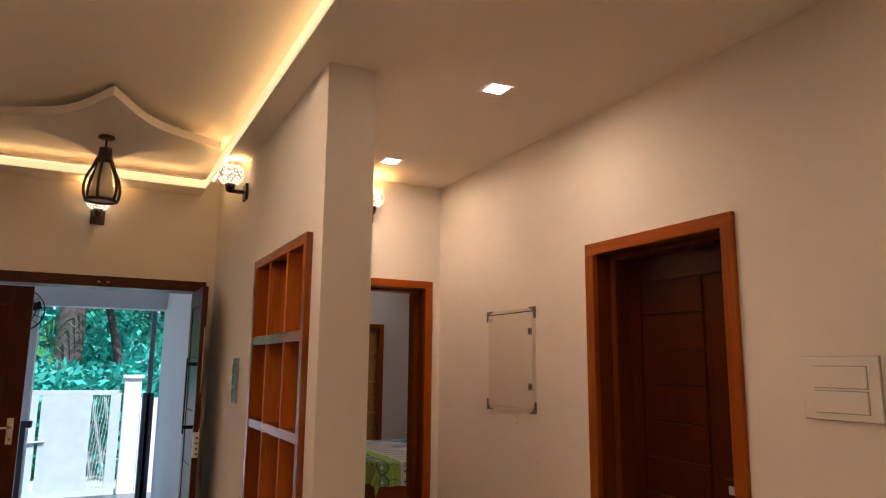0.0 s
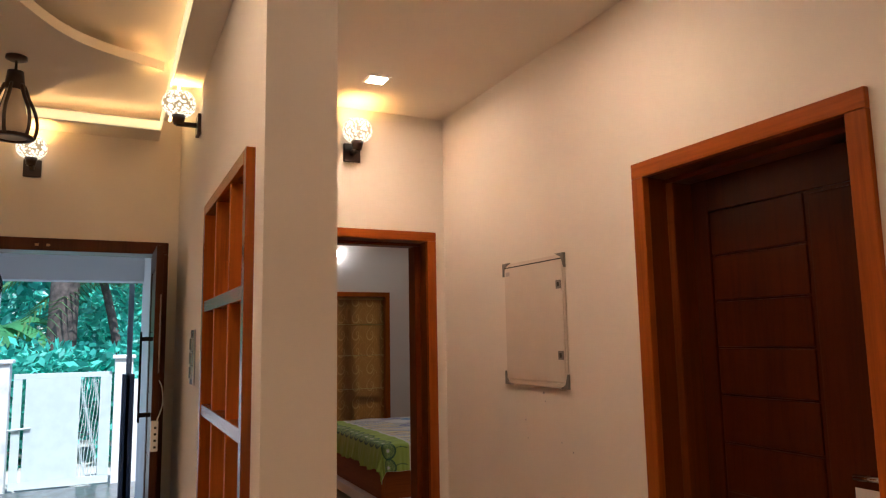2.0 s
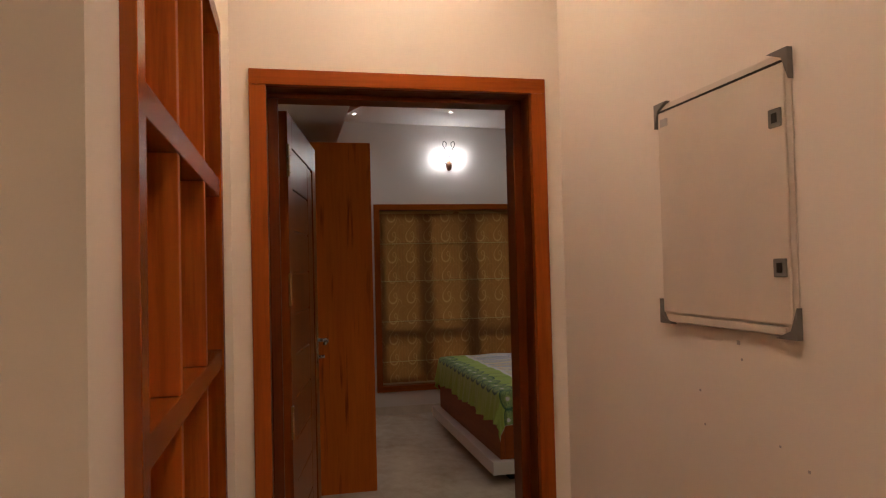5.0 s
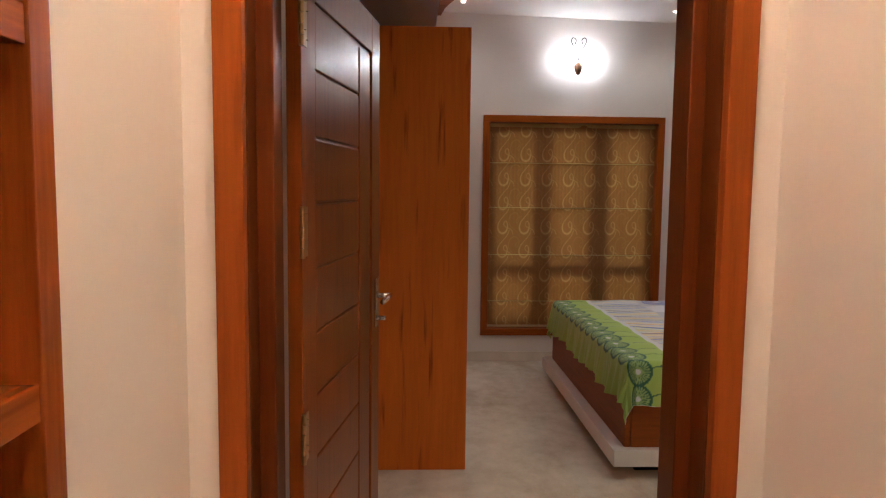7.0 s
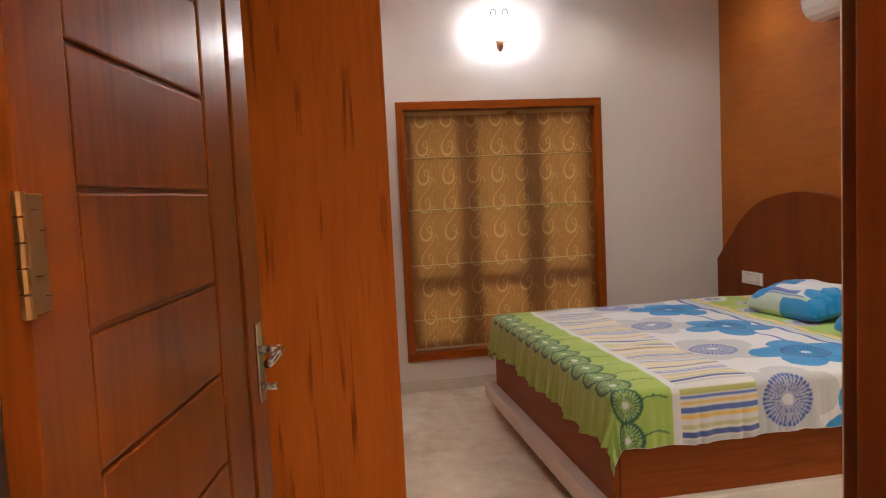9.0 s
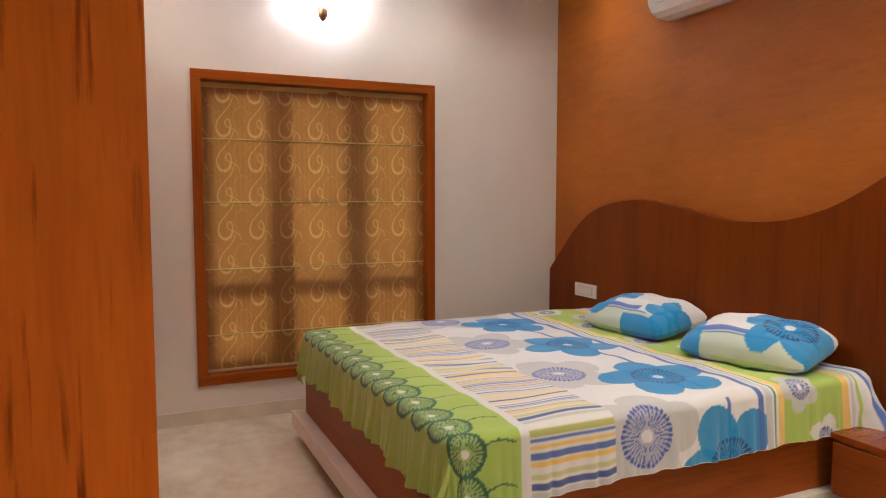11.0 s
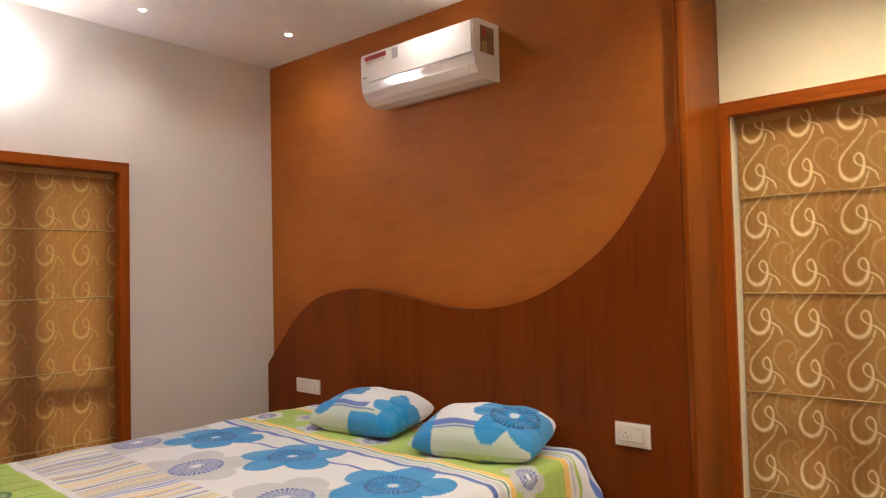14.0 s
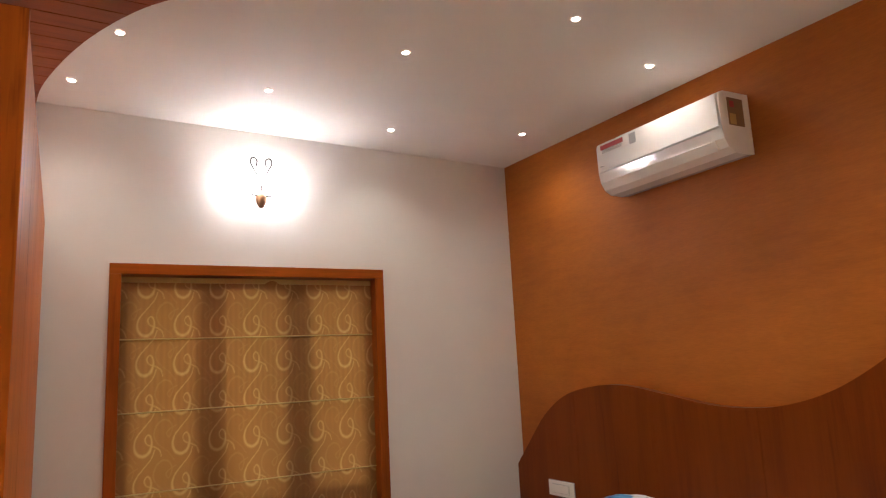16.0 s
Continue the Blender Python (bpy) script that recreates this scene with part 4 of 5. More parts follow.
part("rod", tube(bmesh.new(), [(PX, PY, 2.838), (PX, PY, 2.775)], 0.006), BLACK_METAL, pend, "", True)
part("cap", lathe(bmesh.new(), [(0, 0), (0.034, 0), (0.040, -0.05), (0.046, -0.085), (0, -0.085)], (PX, PY, 2.785)), DARK_BROWN, pend, "", True)
for k in range(6):
    a = 2 * math.pi * k / 6 + 0.3
    pts = [(PX + r * math.cos(a), PY + r * math.sin(a), z) for r, z in ((0.040, 2.72), (0.062, 2.66), (0.090, 2.60), (0.101, 2.545), (0.098, 2.50), (0.086, 2.465))]
    part("rib", tube(bmesh.new(), [tuple(p) for p in smooth_line(pts, 4)], 0.0085, 6), DARK_BROWN, pend, "", True)
part("shade", lathe(bmesh.new(), [(0.032, 0), (0.045, -0.06), (0.062, -0.15), (0.070, -0.215), (0.066, -0.215), (0.058, -0.15), (0.028, 0)], (PX, PY, 2.695)), plain("pale_shade", (0.62, 0.52, 0.40), 0.7), pend, "pale fabric shade", True)
part("ring", lathe(bmesh.new(), [(0.064, 0), (0.090, 0), (0.092, -0.012), (0.064, -0.014), (0.064, 0)], (PX, PY, 2.475)), DARK_BROWN, pend, "", True)
part("base_glass", lathe(bmesh.new(), [(0, 0), (0.064, 0.001), (0.064, -0.004), (0, -0.006)], (PX, PY, 2.472)), plain("milk_glass", (0.7, 0.64, 0.55), 0.2), pend)

# ---- globe sconces ----
LACE = lace_glow("sconce_glass", (1.0, 0.66, 0.26), SCONCE)
BULB = glow("sconce_bulb", (1.0, 0.47, 0.10), SCONCE_BULB)


def globe_sconce(m, label):
    """Back plate, short arm, cup and squat pressed-glass globe. Local y points into the room."""
    ob = new("wall_sconce")
    tagged(ob, label, "wall lamp", "globe sconces")
    part("back_plate", boxed(-0.048, 0.048, 0.0, 0.018, -0.052, 0.052, bevel=0.004), DARK_BROWN, ob)
    part("arm", boxed(-0.012, 0.012, 0.018, 0.115, -0.012, 0.010, bevel=0.003), DARK_BROWN, ob)
    part("cup", lathe(bmesh.new(), [(0, -0.005), (0.024, -0.005), (0.030, 0.022), (0.034, 0.042), (0, 0.042)], (0, 0.105, 0)), DARK_BROWN, ob, "", True)
    prof = [(0.030, 0.040), (0.056, 0.048), (0.076, 0.070), (0.083, 0.100), (0.076, 0.134), (0.060, 0.156), (0.052, 0.158), (0.058, 0.148), (0.072, 0.11), (0.060, 0.068), (0.0, 0.050)]
    part("globe", lathe(bmesh.new(), prof, (0, 0.105, 0), 32), LACE, ob, "glowing cut-glass globe", True)
    part("bulb", lathe(bmesh.new(), [(0, 0.085), (0.022, 0.098), (0.030, 0.122), (0.024, 0.144), (0, 0.156)], (0, 0.105, 0), 16), BULB, ob, "glowing bulb inside the globe", True)
    ob.matrix_basis = m
    return ob


globe_sconce(pose(3.028, YE - 0.001, 2.552, 0, 0, 180), "brown wall sconce with a lit globe above the doorway")
globe_sconce(pose(XP0 - 0.001, 6.89, 2.612, 0, 0, 90), "brown wall sconce with a lit globe on the partition")
globe_sconce(pose(1.382, YL - 0.001, 2.568, 0, 0, 180), "brown wall sconce with a lit globe above the main door")

# ---- display shelf ----
shelf = thing("display_shelf", (2.30, 5.86, 0.40), "teak pigeonhole shelf let through the partition wall", "shelf")
SX0, SX1, SY0, SY1, SZ0, SZ1 = 2.190, 2.452, 5.350, 6.388, 0.40, 2.098
part("side", boxed(SX0, SX1, SY0, SY0 + 0.045, SZ0, SZ1, bevel=0.002), SHELF_WOOD, shelf)
part("side", boxed(SX0, SX1, SY1 - 0.045, SY1, SZ0, SZ1, bevel=0.002), SHELF_WOOD, shelf)
part("top", boxed(SX0, SX1, SY0 + 0.0452, SY1 - 0.0452, SZ1 - 0.045, SZ1, bevel=0.002), SHELF_WOOD_Y, shelf)
part("bottom", boxed(SX0, SX1, SY0 + 0.0452, SY1 - 0.0452, SZ0, SZ0 + 0.045, bevel=0.002), SHELF_WOOD_Y, shelf)
zs = [0.81, 1.235, 1.66]
for z in zs:
    part("shelf_board", boxed(SX0 + 0.004, SX1 - 0.004, SY0 + 0.0452, SY1 - 0.0452, z - 0.022, z + 0.022, bevel=0.002), SHELF_WOOD_Y, shelf)
levels = [SZ0 + 0.045] + zs + [SZ1 - 0.045]
for y in (5.335 + 0.35, 5.335 + 0.70):
    for lo, hi in zip(levels, levels[1:]):
        part("divider", boxed(SX0 + 0.006, SX1 - 0.006, y - 0.013, y + 0.013, lo + (0.0222 if lo > 0.5 else 0.0002), hi - (0.0222 if hi < 2 else 0.0002), bevel=0.002), SHELF_BACK, shelf)
y = SY0 + 0.046
while y < SY1 - 0.05:
    part("back_plank", boxed(2.316, 2.332, y, min(y + 0.072, SY1 - 0.046), SZ0 + 0.046, SZ1 - 0.046, bevel=0.003), SHELF_BACK, shelf)
    y += 0.074
# ---- distribution board ----
db = thing("distribution_board", (XR, 5.96, 1.29), "beige steel distribution board with grey corner guards", "electrical panel")
DY0, DY1, DZ0, DZ1 = 5.706, 6.210, 1.290, 1.866
part("back_box", boxed(XR - 0.006, XR - 0.001, DY0, DY1, DZ0, DZ1, bevel=0.003), PANEL_GREY, db)
doorp = part("door", boxed(XR - 0.013, XR - 0.0065, DY0 + 0.012, DY1 - 0.012, DZ0 + 0.024, DZ1 - 0.022, bevel=0.004), PANEL_GREY, db)
for y, z, sy, sz in ((DY0, DZ0, 1, 1), (DY1, DZ0, -1, 1), (DY0, DZ1, 1, -1), (DY1, DZ1, -1, -1)):
    bm = prism(bmesh.new(), [(y - sy * 0.004, z - sz * 0.004), (y + sy * 0.058, z - sz * 0.004), (y + sy * 0.014, z + sz * 0.014), (y - sy * 0.004, z + sz * 0.060)], "x", XR - 0.015, XR - 0.002)
    part("corner_guard", bm, GREY_PLASTIC, db, "grey plastic corner guard")
for z in (1.430, 1.735):
    lk = part("lock", boxed(XR - 0.017, XR - 0.0132, 5.724, 5.762, z - 0.019, z + 0.019, bevel=0.003), GREY_PLASTIC, doorp, "grey quarter-turn lock")
    part("lock_slot", boxed(XR - 0.0182, XR - 0.0172, 5.735, 5.751, z - 0.010, z + 0.010, bevel=0.0004), BLACK, db, "black lock slot")
# black strip painted in for the shadow gap above the door
part("door_gap_shade", boxed(XR - 0.0128, XR - 0.0062, DY0 + 0.02, DY1 - 0.02, DZ1 - 0.0215, DZ1 - 0.017), BLACK, db)
part("bottom_lip", boxed(XR - 0.0128, XR - 0.0062, DY0 + 0.03, DY1 - 0.03, DZ0 + 0.002, DZ0 + 0.020, bevel=0.002), PANEL_GREY, db)
part("maker_plate", boxed(XR - 0.0145, XR - 0.0132, 6.15, 6.185, 1.805, 1.825), GREY_INK, doorp, "small grey maker's plate")


# ---- switches ----
def switch_plate(name, m, w, h, rockers, label, upright=False, metal=False):
    """A wall plate with rocker switches. Local x across, y out of the wall, z up."""
    ob = new(name)
    tagged(ob, label, "light switch")
    shell = CHROME if metal else WHITE_PLASTIC
    part("backing", boxed(-w / 2 - 0.0018, w / 2 + 0.0018, 0, 0.004, -h / 2 - 0.0018, h / 2 + 0.0018), GREY_INK, ob)
    part("plate", boxed(-w / 2, w / 2, 0.0042, 0.011, -h / 2, h / 2, bevel=0.0035), shell, ob)
    n = len(rockers)
    if not upright:
        part("module", boxed(-w * 0.335, w * 0.335, 0.0112, 0.0145, -h * 0.285, h * 0.285, bevel=0.0012), WHITE_PLASTIC, ob)
        part("module_gap", boxed(-w * 0.345, w * 0.345, 0.0111, 0.0118, -h * 0.305, h * 0.305), GREY_INK, ob)
    for k, kind in enumerate(rockers):
        if upright:
            z0, z1, x0, x1 = h / 2 - h * (0.13 + 0.78 * (k + 1) / n) + 0.006, h / 2 - h * (0.13 + 0.78 * k / n) - 0.006, -w * 0.35, w * 0.33
            gap = 0.0028
        else:
            x0, x1, z0, z1 = w * (-0.325 + 0.65 * k / n), w * (-0.325 + 0.65 * (k + 1) / n) - 0.0015, -h * 0.265, h * 0.265
            gap = 0.0008
        part("seam", boxed(x0 - gap, x1 + gap, 0.0146 if not upright else 0.0112, 0.0149 if not upright else 0.0125, z0 - gap, z1 + gap), GREY_INK, ob)
        part("rocker", boxed(x0, x1, 0.0150 if not upright else 0.0127, 0.018, z0, z1, bevel=0.0014), shell, ob)
        if kind == "s":
            for dx, dz in ((-0.009, -0.008), (0.009, -0.008), (0, 0.008)):
                part("socket_hole", boxed((x0 + x1) / 2 + dx - 0.002, (x0 + x1) / 2 + dx + 0.002, 0.0181, 0.0186, (z0 + z1) / 2 + dz - 0.003, (z0 + z1) / 2 + dz + 0.003), BLACK, ob)
    ob.matrix_basis = m
    return ob


switch_plate("switch_plate", pose(XR - 0.001, 3.966, 1.480, 0, 0, 90), 0.262, 0.205, "rr", "large white switch plate with two wide rockers", True)
switch_plate("switch_plate", pose(XP0 - 0.001, 6.88, 1.44, 0, 0, 90), 0.13, 0.265, "rrr", "tall metallic switch plate beside the shelf", True, True)
switch_plate("switch_plate", pose(XW - 0.001, 10.92, 0.723, 0, 0, 90), 0.235, 0.088, "rr", "white switch plate on the panel behind the bed")
switch_plate("switch_plate", pose(XW - 0.001, 8.71, 0.724, 0, 0, 90), 0.155, 0.096, "rs", "white switch and socket plate above the bedside table")

# ---- air conditioner ----
ac = thing("air_conditioner", (XB, 9.78, 2.34), "glossy white split air conditioner high on the feature wall", "air conditioner")
AY0, AY1 = 9.396, 10.192
prof = [(XB - 0.002, 2.352), (XB - 0.05, 2.345), (XB - 0.125, 2.348), (XB - 0.168, 2.37), (XB - 0.192, 2.41), (XB - 0.202, 2.46), (XB - 0.204, 2.60), (XB - 0.196, 2.622), (XB - 0.17, 2.632), (XB - 0.002, 2.635)]
def ac_shape(p0, y0, y1):
    return prism(bmesh.new(), p0, "y", y0, y1)
body = part("body", ac_shape([(max(x, XB - 0.2), z) for x, z in prof], AY0 + 0.004, AY1 - 0.004), AC_WHITE, ac)
part("end_cap", ac_shape(prof, AY0 - 0.004, AY0 + 0.0035), AC_WHITE, ac)
part("end_cap", ac_shape(prof, AY1 - 0.0035, AY1 + 0.004), AC_WHITE, ac)
part("front_panel", boxed(XB - 0.2075, XB - 0.2005, AY0 + 0.006, AY1 - 0.006, 2.463, 2.618, bevel=0.003), AC_WHITE, ac)
part("louvre", prism(bmesh.new(), [(XB - 0.197, 2.408), (XB - 0.172, 2.366), (XB - 0.168, 2.369), (XB - 0.193, 2.411)], "y", AY0 + 0.05, AY1 - 0.05), AC_WHITE, ac)
part("seam", boxed(XB - 0.2055, XB - 0.2015, AY0 + 0.006, AY1 - 0.006, 2.4585, 2.4605), PALE_INK, ac)
st = part("energy_label", boxed(XB - 0.2082, XB - 0.2078, 9.955, 10.165, 2.557, 2.607), WHITE_PLASTIC, ac, "white label with a red heading and unreadable lines")
part("red_heading", boxed(XB - 0.2088, XB - 0.2083, 9.99, 10.16, 2.580, 2.605), RED_INK, st)
for k in range(3):
    part("text_bar", boxed(XB - 0.2088, XB - 0.2083, 10.0, 10.15, 2.561 + k * 0.007, 2.564 + k * 0.007), GREY_INK, st)
part("side_print", boxed(XB - 0.2082, XB - 0.2078, 9.90, 9.945, 2.55, 2.605), GREY_INK, ac, "small grey printed square")
part("badge", lathe(bmesh.new(), [(0, 0), (0.014, 0), (0.014, 0.0006), (0, 0.0006)], (XB - 0.2084, 10.155, 2.49), 14), GREY_INK, ac)
sl = part("side_label", boxed(XB - 0.15, XB - 0.045, AY0 - 0.0052, AY0 - 0.0042, 2.475, 2.605), plain("brown_label", (0.20, 0.11, 0.05), 0.5), ac, "brown and gold rating label")
part("gold_block", boxed(XB - 0.14, XB - 0.10, AY0 - 0.0058, AY0 - 0.0053, 2.48, 2.53), GOLD_INK, sl)
part("red_dot", boxed(XB - 0.135, XB - 0.105, AY0 - 0.0058, AY0 - 0.0053, 2.56, 2.59), RED_INK, sl)

# ---- bedroom wall lamp ----
BL = glow("lamp_bulb", (1.0, 0.91, 0.76), BED_LAMP)
LX, LZ = 4.215, 2.50
wl = thing("leaf_wall_lamp", (LX, YW, LZ), "wrought wall lamp with a carved leaf and bright bulbs", "wall lamp")
leaf_bm = lathe(bmesh.new(), [(0, -0.062), (0.014, -0.055), (0.028, -0.03), (0.034, 0.0), (0.030, 0.022), (0.020, 0.038), (0, 0.042)], (LX + 0.012, YW - 0.045, 2.487), 14)
part("carved_leaf", leaf_bm, plain("carved_walnut", (0.22, 0.10, 0.04), 0.5, vary=0.3, scale=40), wl, "carved brown leaf", True)
part("bracket", tube(bmesh.new(), [(LX + 0.012, YW - 0.001, 2.487), (LX + 0.012, YW - 0.03, 2.487)], 0.012), BLACK_METAL, wl, "", True)
for s in (-1, 1):
    pts = [(LX + 0.012, YW - 0.05, 2.53), (LX + 0.012 + s * 0.010, YW - 0.055, 2.59), (LX + 0.012 + s * 0.04, YW - 0.05, 2.65), (LX + 0.012 + s * 0.062, YW - 0.05, 2.695), (LX + 0.012 + s * 0.05, YW - 0.05, 2.725), (LX + 0.012 + s * 0.025, YW - 0.05, 2.71), (LX + 0.012 + s * 0.03, YW - 0.05, 2.67)]
    part("curled_wire", tube(bmesh.new(), [tuple(p) for p in smooth_line(pts, 5)], 0.0038, 6), BLACK_METAL, wl, "thin curled iron wire", True)
    part("bulb", lathe(bmesh.new(), [(0, -0.04), (0.022, -0.03), (0.030, 0.0), (0.024, 0.03), (0, 0.045)], (LX + 0.012 + s * 0.075, YW - 0.075, 2.55), 16), BL, wl, "bright white bulb", True)
    part("bulb_holder", tube(bmesh.new(), [(LX + 0.012, YW - 0.055, 2.50), (LX + 0.012 + s * 0.05, YW - 0.07, 2.495), (LX + 0.012 + s * 0.075, YW - 0.075, 2.51)], 0.005, 6), BLACK_METAL, wl, "", True)

# ---- main door ----
mdf = thing("main_door_frame", (1.3, YL, 0), "dark stained timber frame of the main door", "door frame", kind="structure")
part("jamb", boxed(2.10, 2.160, YL - 0.03, YL + 0.20, 0, 2.07, bevel=0.004), DARK_FRAME, mdf)
part("jamb", boxed(0.43, 0.49, YL - 0.03, YL + 0.20, 0, 2.07, bevel=0.004), DARK_FRAME, mdf)
part("head", boxed(0.43, 2.160, YL - 0.03, YL + 0.20, 2.071, 2.147, bevel=0.004), DARK_FRAME, mdf)
for x in (1.42, 1.48):
    part("bolt_plate", boxed(x, x + 0.02, YL - 0.034, YL - 0.0305, 2.098, 2.112), BRASS, mdf, "small brass bolt plate")
ml = door_leaf("main_door_leaf", 0.545, 2.05, Matrix(), "dark timber main door leaf, the half that stays shut", True, DARK_LEAF)
ml.matrix_basis = pose(0.495, YL + 0.02, 0)
grille = thing("sliding_chain_bolt", (2.085, YL - 0.01, 1.0), "black iron tower bolt on the door jamb", "door bolt")
part("rod", tube(bmesh.new(), [(2.085, YL + 0.06, 0.25), (2.085, YL + 0.06, 1.95)], 0.007), BLACK_METAL, grille, "", True)
for k in range(8):
    z = 0.35 + k * 0.21
    part("bracket", boxed(2.075, 2.10, YL + 0.052, YL + 0.068, z, z + 0.014), BLACK_METAL, grille)
opened = thing("open_main_door", (2.08, 7.68, 0), "dark timber main door leaf standing open into the room", "door")
part("stile", boxed(2.060, 2.098, 7.40, 7.50, 0.006, 2.055, bevel=0.003), DARK_FRAME, opened)
part("stile", boxed(2.060, 2.098, 7.862, 7.962, 0.006, 2.055, bevel=0.003), DARK_FRAME, opened)
part("rail", boxed(2.060, 2.098, 7.501, 7.861, 1.935, 2.055, bevel=0.003), DARK_FRAME, opened)
part("rail", boxed(2.060, 2.098, 7.501, 7.861, 0.006, 0.16, bevel=0.003), DARK_FRAME, opened)
for k in range(5):
    z = 0.162 + k * 0.3545
    part("board", boxed(2.066, 2.092, 7.501, 7.861, z, z + 0.350, bevel=0.005), DARK_FRAME, opened)
part("lock_strip", boxed(2.086, 2.094, 7.3988, 7.3998, 1.35, 1.78), CHROME, opened, "bright steel lock strip")
pull = part("pull_handle", tube(bmesh.new(), [(1.998, 7.44, 1.085), (1.998, 7.44, 1.575)], 0.006, 8), BLACK_METAL, opened, "long black pull handle", True)
for z in (1.125, 1.535):
    part("bracket", boxed(1.999, 2.0598, 7.43, 7.45, z - 0.012, z + 0.012, bevel=0.003), BLACK_METAL, opened)
ext = thing("extension_socket", (2.078, 7.39, 1.0), "white plastic socket strip hung on the open door's edge", "socket")
part("case", boxed(2.060, 2.098, 7.375, 7.3985, 0.935, 1.095, bevel=0.004), WHITE_PLASTIC, ext)
for k in range(4):
    part("socket_hole", boxed(2.076, 2.088, 7.3735, 7.3748, 0.952 + k * 0.034, 0.964 + k * 0.034), BLACK, ext)
part("flex", tube(bmesh.new(), [tuple(p) for p in smooth_line([(2.09, 7.385, 1.096), (2.115, 7.385, 1.18), (2.11, 7.385, 1.27), (2.094, 7.385, 1.31)], 5)], 0.003, 6), WHITE_PLASTIC, ext, "thin white flex", True)

# ---- outside ----
GROUND = stained_paint("pale_gravel", (0.55, 0.52, 0.45), (0.42, 0.40, 0.34), 0.9)
LIME = stained_paint("limewash", (0.80, 0.80, 0.76), (0.68, 0.69, 0.66))
MOULDY = stained_paint("mouldy_limewash", (0.75, 0.75, 0.72), (0.08, 0.09, 0.11))
PORCH = stained_paint("porch_paint", (0.84, 0.86, 0.90), (0.78, 0.80, 0.85))
GATE = plain("cream_gate_paint", (0.56, 0.63, 0.60), 0.5, vary=0.06)
BARK = plain("palm_bark", (0.10, 0.075, 0.06), 0.9, vary=0.4, scale=12, relief=0.5)
BLUE_GREY = plain("blue_grey_paint", (0.20, 0.23, 0.28), 0.5)
DARK_STEEL = plain("dark_blue_paint", (0.05, 0.06, 0.10), 0.5)


def leafy(name, a, b):
    m, nodes, links, bs = nodes_of(name)
    info = nodes.new("ShaderNodeNewGeometry")
    r = ramp(nodes, [(0.0, a), (0.75, b), (1.0, shade(b, 1.5))])
    links.new(info.outputs["Random Per Island"], r.inputs[0])
    links.new(r.outputs[0], bs.inputs["Base Color"])
    bs.inputs["Roughness"].default_value = 0.45
    t, mx = nodes.new("ShaderNodeBsdfTranslucent"), nodes.new("ShaderNodeMixShader")
    links.new(r.outputs[0], t.inputs["Color"])
    mx.inputs[0].default_value = 0.3
    links.new(bs.outputs[0], mx.inputs[1])
    links.new(t.outputs[0], mx.inputs[2])
    links.new(mx.outputs[0], nodes["Material Output"].inputs["Surface"])
    return m


FOLIAGE = leafy("shrub_leaves", (0.035, 0.23, 0.18), (0.13, 0.58, 0.44))
BANANA = leafy("banana_leaves", (0.05, 0.22, 0.07), (0.12, 0.38, 0.14))
FROND = leafy("palm_fronds", (0.03, 0.09, 0.03), (0.10, 0.20, 0.07))

structure("ground", boxed(-60, 60, 8.24, 200, -0.6, -0.40), GROUND, "pale gravel yard and land running to the horizon", "ground")
structure("porch_floor", boxed(-2.3, 3.0, 8.24, 10.6, -0.38, -0.012), PORCH, "painted porch floor outside the main door", "floor")
structure("porch_ceiling", boxed(-2.3, 3.0, 8.24, 10.75, 2.45, 2.60), PORCH, "bluish white porch ceiling", "ceiling")
structure("porch_beam", boxed(-2.3, 3.0, 10.45, 10.70, 2.10, 2.449), PORCH, "bluish white porch beam", "beam")
structure("porch_wall", boxed(2.12, 2.34, 8.24, 10.70, -0.39, 2.449), PORCH, "bluish white side wall of the porch", "wall")
gut = thing("porch_downpipe", (2.02, 10.74, -0.4), "dark blue downpipe and post at the porch edge", "downpipe")
part("pipe", boxed(2.00, 2.05, 10.71, 10.76, -0.4, 2.10, bevel=0.01), BLUE_GREY, gut)
part("box", boxed(1.97, 2.08, 10.71, 10.82, -0.4, 1.22, bevel=0.01), DARK_STEEL, gut)

structure("porch_column", boxed(0.62, 0.94, 10.46, 10.69, -0.39, 2.099, bevel=0.008), PORCH, "bluish white square porch column", "column")
fan = thing("wall_fan", (0.80, 10.46, 2.0), "black caged wall fan on the porch column", "fan")
part("mount", boxed(0.76, 0.84, 10.40, 10.458, 1.93, 2.03, bevel=0.006), BLACK_METAL, fan)
part("motor", tube(bmesh.new(), [(0.80, 10.40, 2.02), (0.80, 10.22, 2.02)], 0.055, 14, 0.04), BLACK_METAL, fan, "", True)
for r, y in ((0.20, 10.20), (0.20, 10.12), (0.13, 10.09), (0.05, 10.08)):
    ring = [(0.80 + r * math.cos(2 * math.pi * k / 28), y, 2.02 + r * math.sin(2 * math.pi * k / 28)) for k in range(29)]
    part("cage_ring", tube(bmesh.new(), ring, 0.0045, 6), BLACK_METAL, fan, "", True)
for k in range(18):
    a = 2 * math.pi * k / 18
    part("cage_wire", tube(bmesh.new(), [(0.80 + r * math.cos(a), y, 2.02 + r * math.sin(a)) for r, y in ((0.05, 10.08), (0.13, 10.09), (0.20, 10.12), (0.20, 10.20), (0.06, 10.24))], 0.002, 5), BLACK_METAL, fan)
